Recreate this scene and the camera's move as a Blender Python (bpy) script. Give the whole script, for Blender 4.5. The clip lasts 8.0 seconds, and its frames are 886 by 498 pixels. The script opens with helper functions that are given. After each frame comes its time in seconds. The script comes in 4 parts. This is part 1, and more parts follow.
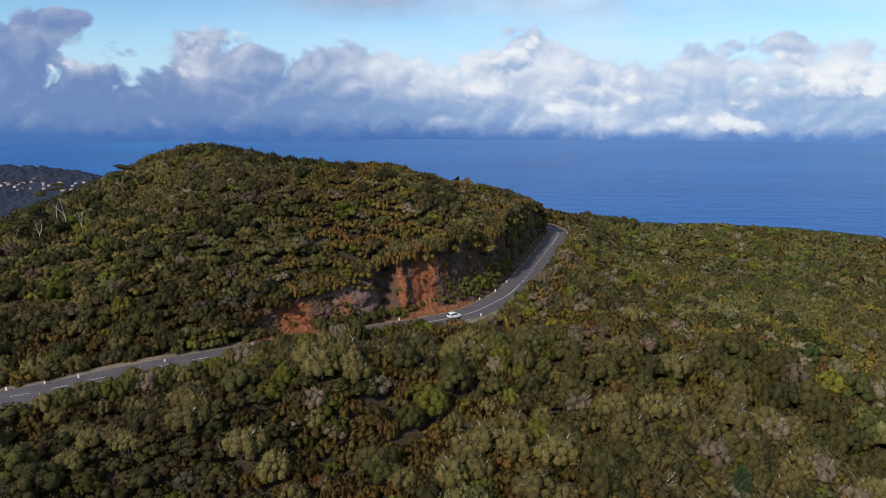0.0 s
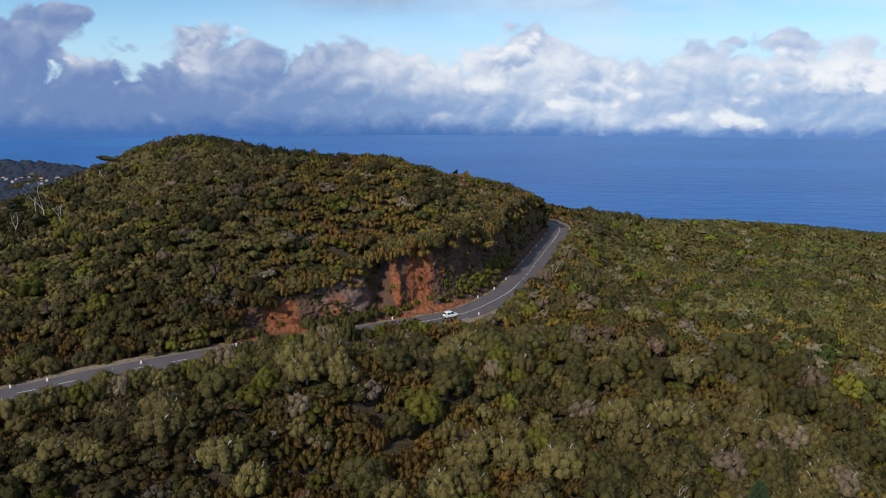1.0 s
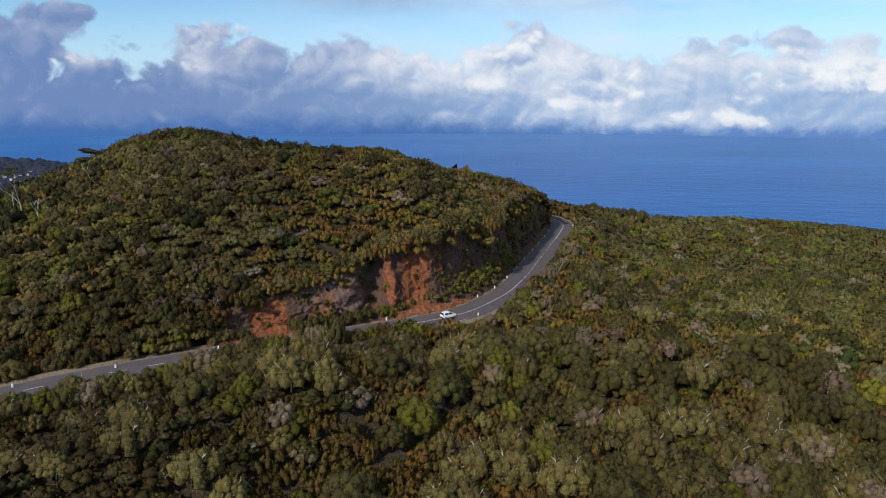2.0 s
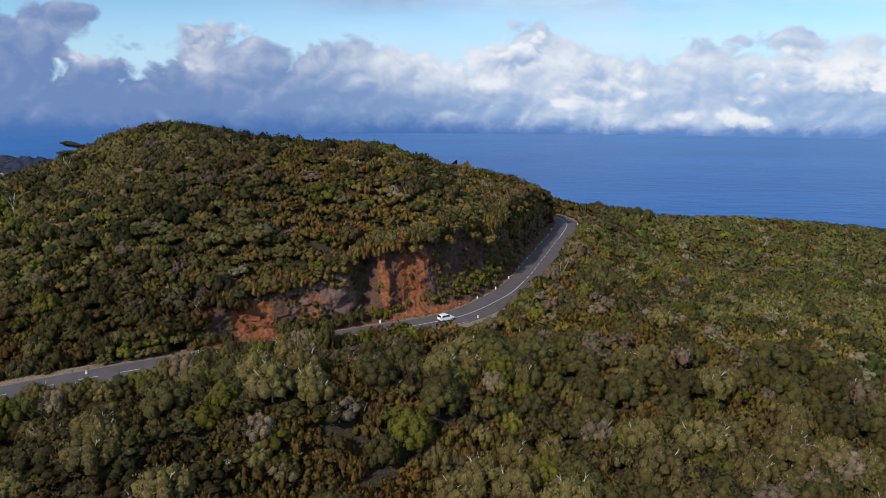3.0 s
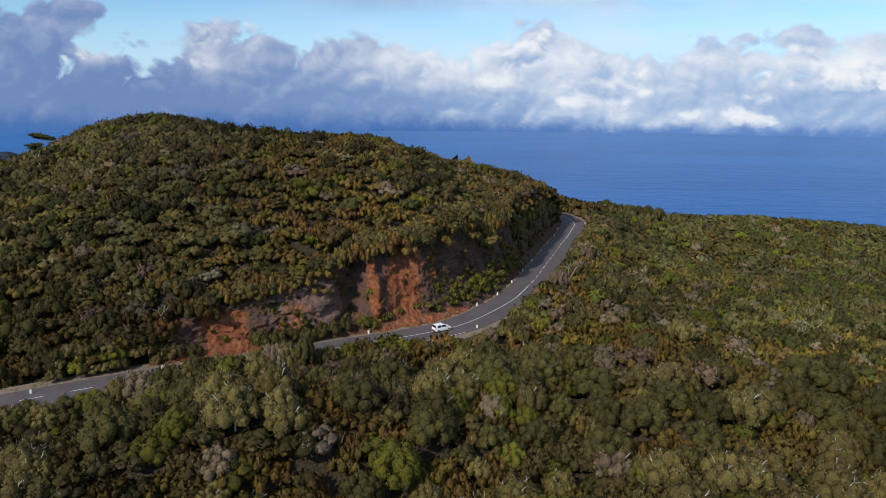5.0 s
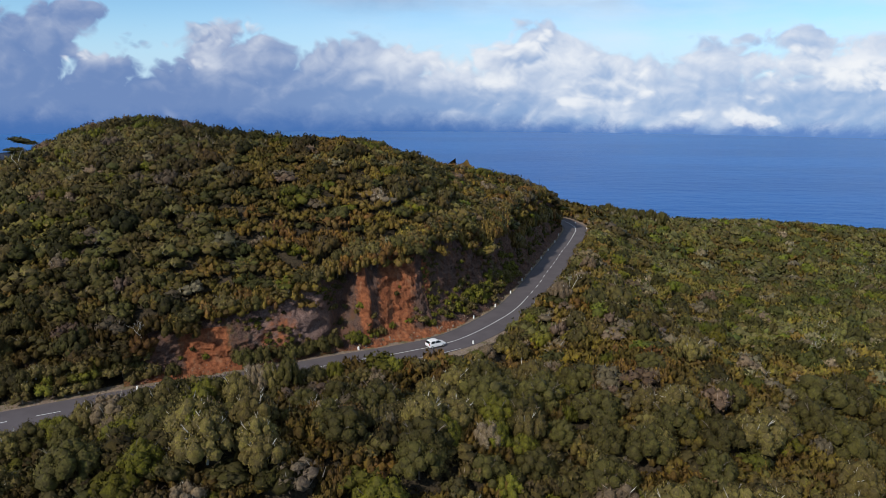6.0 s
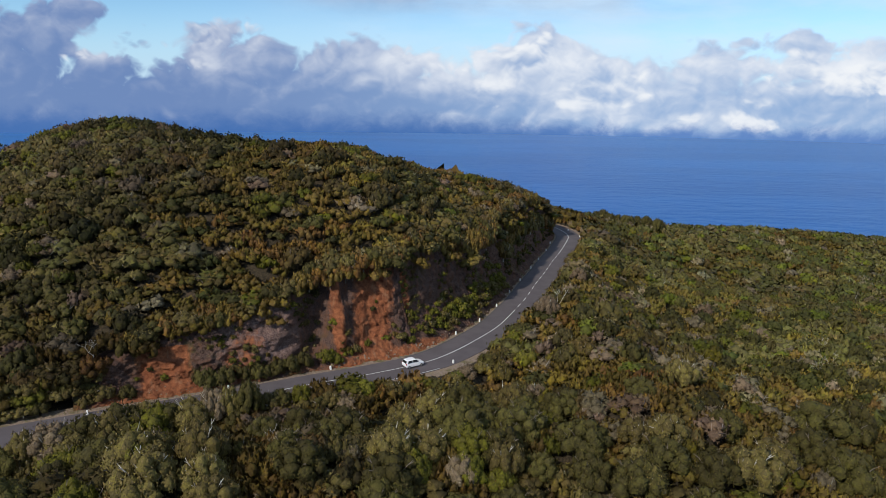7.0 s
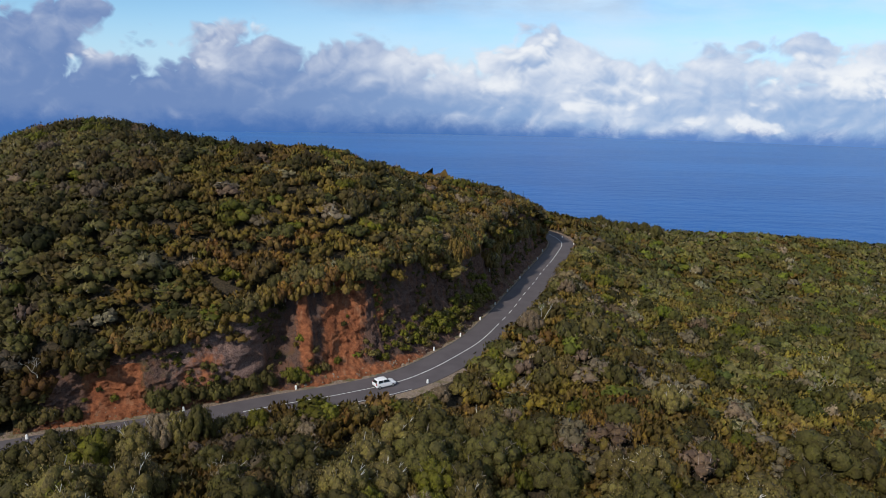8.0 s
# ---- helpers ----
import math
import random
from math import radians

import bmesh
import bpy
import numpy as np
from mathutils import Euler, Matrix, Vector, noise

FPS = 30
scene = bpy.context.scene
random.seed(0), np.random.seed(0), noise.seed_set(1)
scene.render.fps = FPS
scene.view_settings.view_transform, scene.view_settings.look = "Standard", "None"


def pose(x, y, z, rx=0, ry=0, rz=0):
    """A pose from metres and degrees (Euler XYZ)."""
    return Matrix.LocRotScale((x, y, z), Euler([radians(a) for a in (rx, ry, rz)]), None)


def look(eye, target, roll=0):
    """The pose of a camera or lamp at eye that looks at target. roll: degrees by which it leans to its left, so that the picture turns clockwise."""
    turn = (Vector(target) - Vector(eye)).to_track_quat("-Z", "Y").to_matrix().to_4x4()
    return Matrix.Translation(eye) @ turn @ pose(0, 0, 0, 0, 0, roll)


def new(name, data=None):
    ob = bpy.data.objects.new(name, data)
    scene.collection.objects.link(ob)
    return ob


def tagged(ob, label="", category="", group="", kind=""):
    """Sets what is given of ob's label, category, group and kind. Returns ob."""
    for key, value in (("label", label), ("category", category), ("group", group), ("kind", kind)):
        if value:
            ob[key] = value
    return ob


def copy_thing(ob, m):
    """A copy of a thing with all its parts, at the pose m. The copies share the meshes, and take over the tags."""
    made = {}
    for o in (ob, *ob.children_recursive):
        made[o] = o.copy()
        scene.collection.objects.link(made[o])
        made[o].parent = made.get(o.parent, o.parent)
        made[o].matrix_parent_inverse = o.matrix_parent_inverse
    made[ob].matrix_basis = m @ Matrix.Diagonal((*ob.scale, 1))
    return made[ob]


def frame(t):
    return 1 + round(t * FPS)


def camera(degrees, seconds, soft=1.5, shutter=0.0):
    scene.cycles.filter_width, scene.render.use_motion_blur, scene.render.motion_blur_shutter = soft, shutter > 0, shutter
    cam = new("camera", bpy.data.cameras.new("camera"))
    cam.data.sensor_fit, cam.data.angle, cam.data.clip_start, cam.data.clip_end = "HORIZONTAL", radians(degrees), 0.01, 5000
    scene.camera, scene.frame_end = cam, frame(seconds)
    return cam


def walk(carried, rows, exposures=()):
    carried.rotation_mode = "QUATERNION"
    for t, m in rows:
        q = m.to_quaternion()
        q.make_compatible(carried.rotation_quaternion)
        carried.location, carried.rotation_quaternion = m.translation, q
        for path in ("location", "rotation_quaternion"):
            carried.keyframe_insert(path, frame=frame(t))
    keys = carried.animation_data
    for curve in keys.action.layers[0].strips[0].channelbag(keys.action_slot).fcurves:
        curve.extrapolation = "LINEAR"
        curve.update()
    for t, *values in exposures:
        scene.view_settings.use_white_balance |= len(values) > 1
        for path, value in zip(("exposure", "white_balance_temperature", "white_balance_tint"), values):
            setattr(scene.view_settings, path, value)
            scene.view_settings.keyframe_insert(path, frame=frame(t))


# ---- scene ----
import functools

cam = camera(68.1, 8.0, soft=0.6)
PATH = [
    (0, (-0.090, 2.599, 50.771), (-0.091, 4.556, 50.361), 0.0),
    (0.5, (0.552, 6.820, 49.905), (0.550, 8.776, 49.487), 0.0),
    (1, (1.117, 10.924, 48.839), (1.113, 12.879, 48.418), 0.1),
    (1.5, (1.592, 15.071, 47.698), (1.586, 17.025, 47.273), 0.1),
    (3, (3.050, 27.933, 44.334), (3.034, 29.887, 43.909), 0.2),
    (3.5, (3.540, 31.478, 43.427), (3.521, 33.432, 43.001), 0.3),
    (4, (4.022, 34.690, 42.509), (3.999, 36.643, 42.079), 0.3),
    (4.5, (4.390, 38.075, 42.167), (4.363, 40.028, 41.736), 0.3),
    (6, (5.838, 48.244, 42.890), (5.804, 50.197, 42.460), 0.3),
    (6.5, (7.196, 51.931, 43.129), (7.165, 53.884, 42.702), 0.5),
    (7, (9.009, 55.612, 43.377), (8.981, 57.566, 42.952), 0.7),
    (7.5, (11.104, 59.247, 43.665), (11.079, 61.202, 43.241), 0.8),
    (8, (13.580, 62.736, 43.847), (13.541, 64.691, 43.425), 1.1),
]
walk(cam, [(t, look(eye, target, roll)) for t, eye, target, roll in PATH])


# ---- world, sun and exposure ----
SUN_FROM = Vector((-0.575, -0.82, 0.74)).normalized()      # towards the sun
sun = new("sun", bpy.data.lights.new("sun", "SUN"))
sun.data.energy, sun.data.angle, sun.data.color = 4.0, radians(0.6), (1.0, 0.93, 0.82)
sun.matrix_world = look((0, 0, 400), Vector((0, 0, 400)) - SUN_FROM)
scene.view_settings.exposure = 0.0


class Net:
    """Small helper that writes node maths in one tree."""

    def __init__(self, tree):
        self.tree = tree

    def add(self, kind, **values):
        n = self.tree.nodes.new(kind)
        for k, v in values.items():
            if k == "operation":
                n.operation = v
            elif k == "data_type":
                n.data_type = v
            elif k == "blend_type":
                n.blend_type = v
        return n

    def put(self, socket, value):
        if isinstance(value, bpy.types.NodeSocket):
            self.tree.links.new(value, socket)
        elif value is not None:
            socket.default_value = value

    def m(self, op, a, b=None, c=None):
        n = self.add("ShaderNodeMath", operation=op)
        for s, v in zip(n.inputs, (a, b, c)):
            self.put(s, v)
        return n.outputs[0]

    def step(self, lo, hi, x):
        n = self.tree.nodes.new("ShaderNodeMapRange")
        n.interpolation_type = "SMOOTHSTEP"
        for i, v in enumerate((x, lo, hi, 0.0, 1.0)):
            self.put(n.inputs[i], v)
        return n.outputs[0]

    def mix(self, f, a, b, blend="MIX"):
        n = self.add("ShaderNodeMix", data_type="RGBA", blend_type=blend)
        self.put(n.inputs["Factor"], f)
        self.put(n.inputs[6], a)
        self.put(n.inputs[7], b)
        return n.outputs[2]

    def xyz(self, x, y, z=0.0):
        n = self.tree.nodes.new("ShaderNodeCombineXYZ")
        for s, v in zip(n.inputs, (x, y, z)):
            self.put(s, v)
        return n.outputs[0]

    def vec(self, op, a, b=None):
        n = self.add("ShaderNodeVectorMath", operation=op)
        self.put(n.inputs[0], a)
        self.put(n.inputs[1], b)
        return n.outputs[0]

    def fbm(self, where, scale, detail=6.0, rough=0.55, warp=0.0, colour=False):
        n = self.tree.nodes.new("ShaderNodeTexNoise")
        self.put(n.inputs["Vector"], where)
        for k, v in (("Scale", scale), ("Detail", detail), ("Roughness", rough), ("Distortion", warp)):
            n.inputs[k].default_value = v
        return n.outputs["Color" if colour else "Fac"]


def build_world():
    """Clear sky with a bank of broken cumulus lying over the sea."""
    world = bpy.data.worlds.new("sky")
    world.use_nodes = True
    scene.world = world
    t = world.node_tree
    t.nodes.clear()
    n = Net(t)
    sky = t.nodes.new("ShaderNodeTexSky")
    sky.sky_type, sky.sun_disc = "NISHITA", False
    sky.sun_elevation, sky.sun_rotation = math.asin(SUN_FROM.z), math.atan2(SUN_FROM.x, SUN_FROM.y)
    sky.altitude, sky.dust_density, sky.ozone_density = 900.0, 0.1, 2.5
    where = t.nodes.new("ShaderNodeTexCoord").outputs["Generated"]
    sep = t.nodes.new("ShaderNodeSeparateXYZ")
    t.links.new(where, sep.inputs[0])
    x, y, z = sep.outputs
    ahead = n.m("MAXIMUM", n.m("ABSOLUTE", y), 0.2)
    u, v = n.m("DIVIDE", x, ahead), n.m("DIVIDE", z, ahead)
    p = n.xyz(u, n.m("MULTIPLY", v, 1.35), 0.0)
    curl = n.vec("SUBTRACT", n.fbm(p, 11.0, 3.0, 0.5, 0.0, True), (0.5, 0.5, 0.5))
    p = n.vec("ADD", p, n.vec("MULTIPLY", curl, (0.05, 0.05, 0.0)))

    def puffs(where):
        """Rounded bulges with sharp creases, at four sizes, on a soft cloud noise."""
        total = n.m("MULTIPLY", n.fbm(where, 6.0, 5.0, 0.5), 0.62)
        for scale, amount in ((9.0, 0.34), (19.0, 0.20), (41.0, 0.09), (87.0, 0.035)):
            ridge = n.m("ABSOLUTE", n.m("SUBTRACT", n.fbm(where, scale, 0.0), 0.5))
            total = n.m("ADD", total, n.m("MULTIPLY", ridge, 2.6 * amount))
        return total
    big = puffs(p)
    off = puffs(n.vec("ADD", p, (-0.010, 0.014, 0.0)))
    tone = n.fbm(n.vec("ADD", p, (4.0, 2.0, 0.0)), 5.0, 10.0, 0.6)
    fine = n.fbm(p, 22.0, 8.0, 0.62)

    def heap(items):
        """Sum of soft heaps (u, v, width, height, amount)."""
        total = None
        for cu, cv, ru, rv, amount in items:
            du = n.m("DIVIDE", n.m("SUBTRACT", u, cu), ru)
            dv = n.m("DIVIDE", n.m("SUBTRACT", v, cv), rv)
            q = n.m("ADD", n.m("MULTIPLY", du, du), n.m("MULTIPLY", dv, dv))
            g = n.m("MULTIPLY", n.m("EXPONENT", n.m("MULTIPLY", q, -1.0)), amount)
            total = g if total is None else n.m("ADD", total, g)
        return total

    body = heap([(-0.66, 0.11, 0.15, 0.06, 1.0), (-0.55, 0.132, 0.09, 0.022, 0.75), (-0.345, 0.098, 0.07, 0.04, 0.7), (-0.12, 0.075, 0.16, 0.04, 0.55), (0.115, 0.09, 0.05, 0.035, 0.45),
                 (0.23, 0.06, 0.07, 0.035, 0.4), (0.36, 0.095, 0.06, 0.02, 0.3), (0.52, 0.11, 0.09, 0.03, 0.4), (0.66, 0.06, 0.16, 0.035, 0.55),
                 (0.13, 0.07, 0.07, 0.05, 0.45), (0.36, 0.065, 0.07, 0.03, 0.45), (0.46, 0.095, 0.07, 0.025, 0.35), (-0.50, 0.095, 0.04, 0.018, -0.6), (-0.245, 0.105, 0.03, 0.022, -0.35), (-0.38, 0.16, 0.10, 0.02, -0.4),
                 (-1.3, 0.15, 0.3, 0.1, 0.5), (1.3, 0.1, 0.3, 0.1, 0.5)])
    slope = n.m("SUBTRACT", 0.95, n.m("MULTIPLY", v, 12.5))
    slope = n.m("MAXIMUM", n.m("MINIMUM", slope, 1.1), -0.75)
    high = n.m("MULTIPLY", n.step(0.2, 0.5, v), 0.9)
    density = n.m("ADD", n.m("ADD", n.m("ADD", body, slope), high), n.m("MULTIPLY", n.m("SUBTRACT", big, 0.52), 2.3))
    alpha = n.step(0.02, 0.34, density)
    white = heap([(0.14, 0.06, 0.15, 0.05, 0.50), (0.62, 0.06, 0.13, 0.03, 0.75), (-0.6, 0.05, 0.2, 0.1, -0.25), (-0.2, 0.0, 0.3, 0.03, -0.2), (-0.37, 0.105, 0.05, 0.03, 0.40), (-0.365, 0.058, 0.025, 0.02, 0.45),
                  (0.40, -0.018, 0.10, 0.02, 0.25), (-0.06, 0.055, 0.12, 0.05, 0.25), (0.23, 0.01, 0.06, 0.035, 0.40), (-0.53, 0.075, 0.04, 0.02, 0.5), (0.4, 0.05, 0.12, 0.04, 0.2)])
    relief = n.m("MULTIPLY", n.m("SUBTRACT", big, off), n.m("ADD", 0.9, n.m("MULTIPLY", n.step(-0.5, 0.3, u), 0.5)))
    lit = n.m("ADD", n.m("ADD", relief, white), n.m("MULTIPLY", n.m("SUBTRACT", fine, 0.5), 0.2))
    lit = n.m("ADD", lit, n.m("MULTIPLY", n.m("SUBTRACT", tone, 0.5), 0.75))
    lit = n.m("ADD", lit, n.m("MULTIPLY", n.step(-0.03, 0.11, v), 0.2))
    dim = n.mix(n.step(-0.45, 0.35, u), (0.160, 0.258, 0.50, 1), (0.29, 0.44, 0.70, 1))
    shade = n.mix(n.step(-0.2, 1.0, lit), dim, (0.84, 0.88, 0.94, 1))
    clear = n.mix(1.0, sky.outputs[0], (0.10, 0.125, 0.135, 1), "MULTIPLY")
    veil = n.m("MULTIPLY", n.step(0.3, 0.75, n.fbm(n.xyz(u, n.m("MULTIPLY", v, 4.0), 3.0), 3.0, 7.0)), n.step(-0.5, 0.4, u))
    clear = n.mix(n.step(0.16, 0.0, v), clear, (0.50, 0.68, 0.88, 1))
    clear = n.mix(n.m("MULTIPLY", veil, 0.8), clear, (0.72, 0.84, 0.95, 1))
    thin = n.fbm(n.xyz(n.m("ADD", u, n.m("MULTIPLY", v, 0.6)), n.m("MULTIPLY", v, 3.0), 6.0), 5.0, 8.0, 0.6, 0.4)
    thin = n.m("MULTIPLY", n.step(0.30, 0.62, thin), n.m("MINIMUM", heap([(0.04, 0.168, 0.24, 0.034, 1.0), (-0.14, 0.165, 0.1, 0.022, 0.6)]), 1.0))
    clear = n.mix(n.m("MULTIPLY", thin, 0.9), clear, n.mix(n.step(0.3, 0.7, tone), (0.24, 0.34, 0.54, 1), (0.50, 0.60, 0.76, 1)))
    colour = n.mix(alpha, clear, shade)
    # white cumulus heads in front of the bank
    for heads, bright, seed in (([(0.10, 0.075, 0.055, 0.035, 1.0), (0.06, 0.04, 0.07, 0.035, 0.8), (0.24, 0.035, 0.055, 0.042, 1.0), (-0.04, 0.062, 0.06, 0.03, 0.9),
                                  (-0.35, 0.105, 0.06, 0.03, 0.9), (-0.45, 0.085, 0.045, 0.018, 0.8), (0.19, 0.01, 0.06, 0.03, 0.8)], 0.22, 2.0),
                                 ([(0.50, 0.062, 0.045, 0.022, 1.0), (0.63, 0.055, 0.08, 0.026, 1.0), (0.35, -0.014, 0.04, 0.016, 0.95), (0.42, 0.0, 0.05, 0.022, 0.85),
                                   (0.46, -0.022, 0.04, 0.012, 0.8), (-0.38, 0.058, 0.022, 0.018, 0.85), (-0.545, 0.07, 0.035, 0.014, 0.8), (0.58, 0.035, 0.06, 0.02, 0.8)], 0.36, 7.0)):
        q = n.vec("ADD", p, (seed, seed * 0.7, 0.0))
        bulge, beside = puffs(q), puffs(n.vec("ADD", q, (-0.008, 0.016, 0.0)))
        mass = heap(heads)
        cover = n.m("ADD", n.m("SUBTRACT", mass, 0.52), n.m("MULTIPLY", n.m("SUBTRACT", bulge, 0.52), 2.6))
        cover = n.m("MINIMUM", cover, n.m("SUBTRACT", n.m("MULTIPLY", mass, 2.0), 0.35))
        glow = n.m("ADD", n.m("MULTIPLY", n.m("SUBTRACT", bulge, beside), 2.4), n.m("MULTIPLY", n.m("SUBTRACT", tone, 0.5), 0.7))
        glow = n.m("ADD", n.m("ADD", glow, bright), n.m("MULTIPLY", n.step(-0.45, 0.1, u), 0.22))
        head = n.mix(n.step(-0.1, 0.95, glow), dim, (0.88, 0.91, 0.95, 1))
        colour = n.mix(n.m("MULTIPLY", n.step(-0.05, 0.30, cover), 0.9), colour, head)
    haze = (0.066, 0.168, 0.44, 1)
    base = n.m("ADD", v, n.m("MULTIPLY", n.m("SUBTRACT", fine, 0.5), 0.045))
    start = n.m("MULTIPLY", n.step(-0.1, 0.3, u), -0.020)
    far = n.mix(n.step(-0.1, 0.4, u), haze, (0.125, 0.25, 0.56, 1))
    colour = n.mix(n.step(start, -0.043, base), colour, far)
    back = t.nodes.new("ShaderNodeBackground")
    t.links.new(colour, back.inputs[0])
    out = t.nodes.new("ShaderNodeOutputWorld")
    t.links.new(back.outputs[0], out.inputs[0])


build_world()


# ---- materials ----
def material(name, rough=0.8):
    mat = bpy.data.materials.new(name)
    mat.use_nodes = True
    n = Net(mat.node_tree)
    shader = mat.node_tree.nodes["Principled BSDF"]
    shader.inputs["Roughness"].default_value = rough
    shader.inputs["Specular IOR Level"].default_value = 0.3
    return mat, n, shader


def place(n):
    return n.tree.nodes.new("ShaderNodeNewGeometry").outputs["Position"]


def bump(n, shader, height, strength=0.5, distance=0.1):
    b = n.tree.nodes.new("ShaderNodeBump")
    b.inputs["Strength"].default_value, b.inputs["Distance"].default_value = strength, distance
    n.put(b.inputs["Height"], height)
    n.put(shader.inputs["Normal"], b.outputs[0])


def leaf_material():
    """Foliage: the hue of each shrub from its mesh, varied tuft by tuft."""
    mat, n, shader = material("foliage", 0.6)
    a = n.tree.nodes.new("ShaderNodeAttribute")
    a.attribute_name = "leaf"
    r = n.tree.nodes.new("ShaderNodeNewGeometry").outputs["Random Per Island"]
    o = n.tree.nodes.new("ShaderNodeObjectInfo").outputs["Random"]
    h = n.tree.nodes.new("ShaderNodeHueSaturation")
    n.put(h.inputs["Color"], a.outputs["Color"])
    n.put(h.inputs["Hue"], n.m("ADD", 0.488, n.m("ADD", n.m("MULTIPLY", r, 0.016), n.m("MULTIPLY", o, 0.012))))
    n.put(h.inputs["Saturation"], n.m("ADD", 0.98, n.m("MULTIPLY", r, 0.16)))
    n.put(h.inputs["Value"], n.m("MULTIPLY", n.m("ADD", 0.78, n.m("MULTIPLY", r, 0.44)), n.m("ADD", 0.72, n.m("MULTIPLY", o, 0.5))))
    p = place(n)
    leafy = n.m("ADD", n.m("MULTIPLY", n.fbm(p, 4.6, 3.0, 0.7), 0.6), n.m("MULTIPLY", n.fbm(p, 1.2, 2.0, 0.6), 0.4))
    n.put(shader.inputs["Base Color"], n.mix(1.0, h.outputs[0], n.mix(n.step(0.32, 0.68, leafy), (0.66, 0.67, 0.67, 1), (1.32, 1.30, 1.26, 1)), "MULTIPLY"))
    bump(n, shader, leafy, 1.0, 0.35)
    shader.inputs["Specular IOR Level"].default_value = 0.1
    return mat


def plain(name, colour, other, scale, rough=0.8, relief=0.0, metal=0.0):
    """Two shades mixed by noise at two scales."""
    mat, n, shader = material(name, rough)
    p = place(n)
    f = n.m("ADD", n.m("MULTIPLY", n.fbm(p, scale, 5.0), 0.6), n.m("MULTIPLY", n.fbm(p, scale * 9.0, 4.0), 0.4))
    n.put(shader.inputs["Base Color"], n.mix(n.step(0.35, 0.65, f), colour, other))
    shader.inputs["Metallic"].default_value = metal
    if relief:
        bump(n, shader, n.fbm(p, scale * 6.0, 6.0), relief)
    return mat


def earth_material():
    """Cut bank: red earth, weathered purple-grey rock and brown dirt in patches."""
    mat, n, shader = material("bank_earth", 0.95)
    shader.inputs["Specular IOR Level"].default_value = 0.1
    p = place(n)
    patch = n.fbm(n.vec("MULTIPLY", p, (1.0, 1.0, 0.6)), 0.22, 6.0, 0.6, 0.5)
    grain = n.fbm(p, 1.1, 9.0, 0.7)
    fine = n.fbm(p, 5.0, 6.0, 0.7)
    streak = n.fbm(n.vec("MULTIPLY", p, (1.0, 1.0, 0.2)), 0.9, 6.0, 0.6)
    red = n.mix(n.step(0.3, 0.7, grain), (0.15, 0.05, 0.026, 1), (0.36, 0.135, 0.062, 1))
    red = n.mix(n.step(0.52, 0.72, streak), red, (0.30, 0.15, 0.085, 1))
    # rock tones darkened: shade from hill and overhang put into the colour
    rock = n.mix(n.step(0.3, 0.7, fine), (0.040, 0.024, 0.021, 1), (0.165, 0.105, 0.085, 1))
    rock = n.mix(n.step(0.42, 0.7, streak), rock, (0.15, 0.075, 0.048, 1))
    rock = n.mix(n.step(0.56, 0.7, patch), rock, (0.075, 0.068, 0.026, 1))
    # the outcrop goes without that darkening
    a = n.tree.nodes.new("ShaderNodeAttribute")
    a.attribute_name = "pale"
    outcrop = n.mix(n.step(0.3, 0.7, fine), (0.085, 0.050, 0.044, 1), (0.29, 0.195, 0.165, 1))
    rock = n.mix(n.step(0.3, 0.7, n.m("ADD", a.outputs["Fac"], n.m("MULTIPLY", n.m("SUBTRACT", patch, 0.5), 0.8))), rock, outcrop)
    a = n.tree.nodes.new("ShaderNodeAttribute")
    a.attribute_name = "red"
    f = n.m("ADD", a.outputs["Fac"], n.m("MULTIPLY", n.m("SUBTRACT", n.m("ADD", n.m("MULTIPLY", patch, 0.6), n.m("MULTIPLY", grain, 0.4)), 0.5), 1.3))
    n.put(shader.inputs["Base Color"], n.mix(n.step(0.35, 0.6, f), rock, red))
    bump(n, shader, n.m("ADD", n.m("ADD", grain, n.m("MULTIPLY", fine, 0.5)), n.m("MULTIPLY", streak, 0.5)), 1.0, 0.6)
    return mat


def ground_material():
    mat, n, shader = material("undergrowth_soil", 0.95)
    p = place(n)
    f, g = n.fbm(p, 0.35, 6.0), n.fbm(p, 3.0, 6.0)
    c = n.mix(n.step(0.35, 0.65, g), (0.018, 0.014, 0.008, 1), (0.055, 0.040, 0.022, 1))
    c = n.mix(n.step(0.55, 0.75, f), c, (0.060, 0.040, 0.026, 1))
    n.put(shader.inputs["Base Color"], c)
    bump(n, shader, g, 0.8, 0.3)
    return mat


def verge_material():
    mat, n, shader = material("verge_dirt", 0.95)
    p = place(n)
    f, g = n.fbm(p, 0.5, 6.0), n.fbm(p, 5.0, 6.0)
    c = n.mix(n.step(0.3, 0.7, g), (0.13, 0.095, 0.07, 1), (0.30, 0.225, 0.17, 1))
    c = n.mix(n.step(0.5, 0.7, f), c, (0.12, 0.10, 0.045, 1))
    n.put(shader.inputs["Base Color"], c)
    bump(n, shader, g, 0.7, 0.1)
    return mat


def asphalt_material():
    mat, n, shader = material("asphalt", 0.85)
    p = place(n)
    f, g = n.fbm(p, 0.25, 5.0), n.fbm(p, 30.0, 3.0)
    c = n.mix(n.step(0.3, 0.7, f), (0.071, 0.058, 0.061, 1), (0.098, 0.082, 0.085, 1))
    c = n.mix(n.m("MULTIPLY", g, 0.35), c, (0.13, 0.12, 0.125, 1))
    n.put(shader.inputs["Base Color"], c)
    bump(n, shader, g, 0.3, 0.01)
    return mat


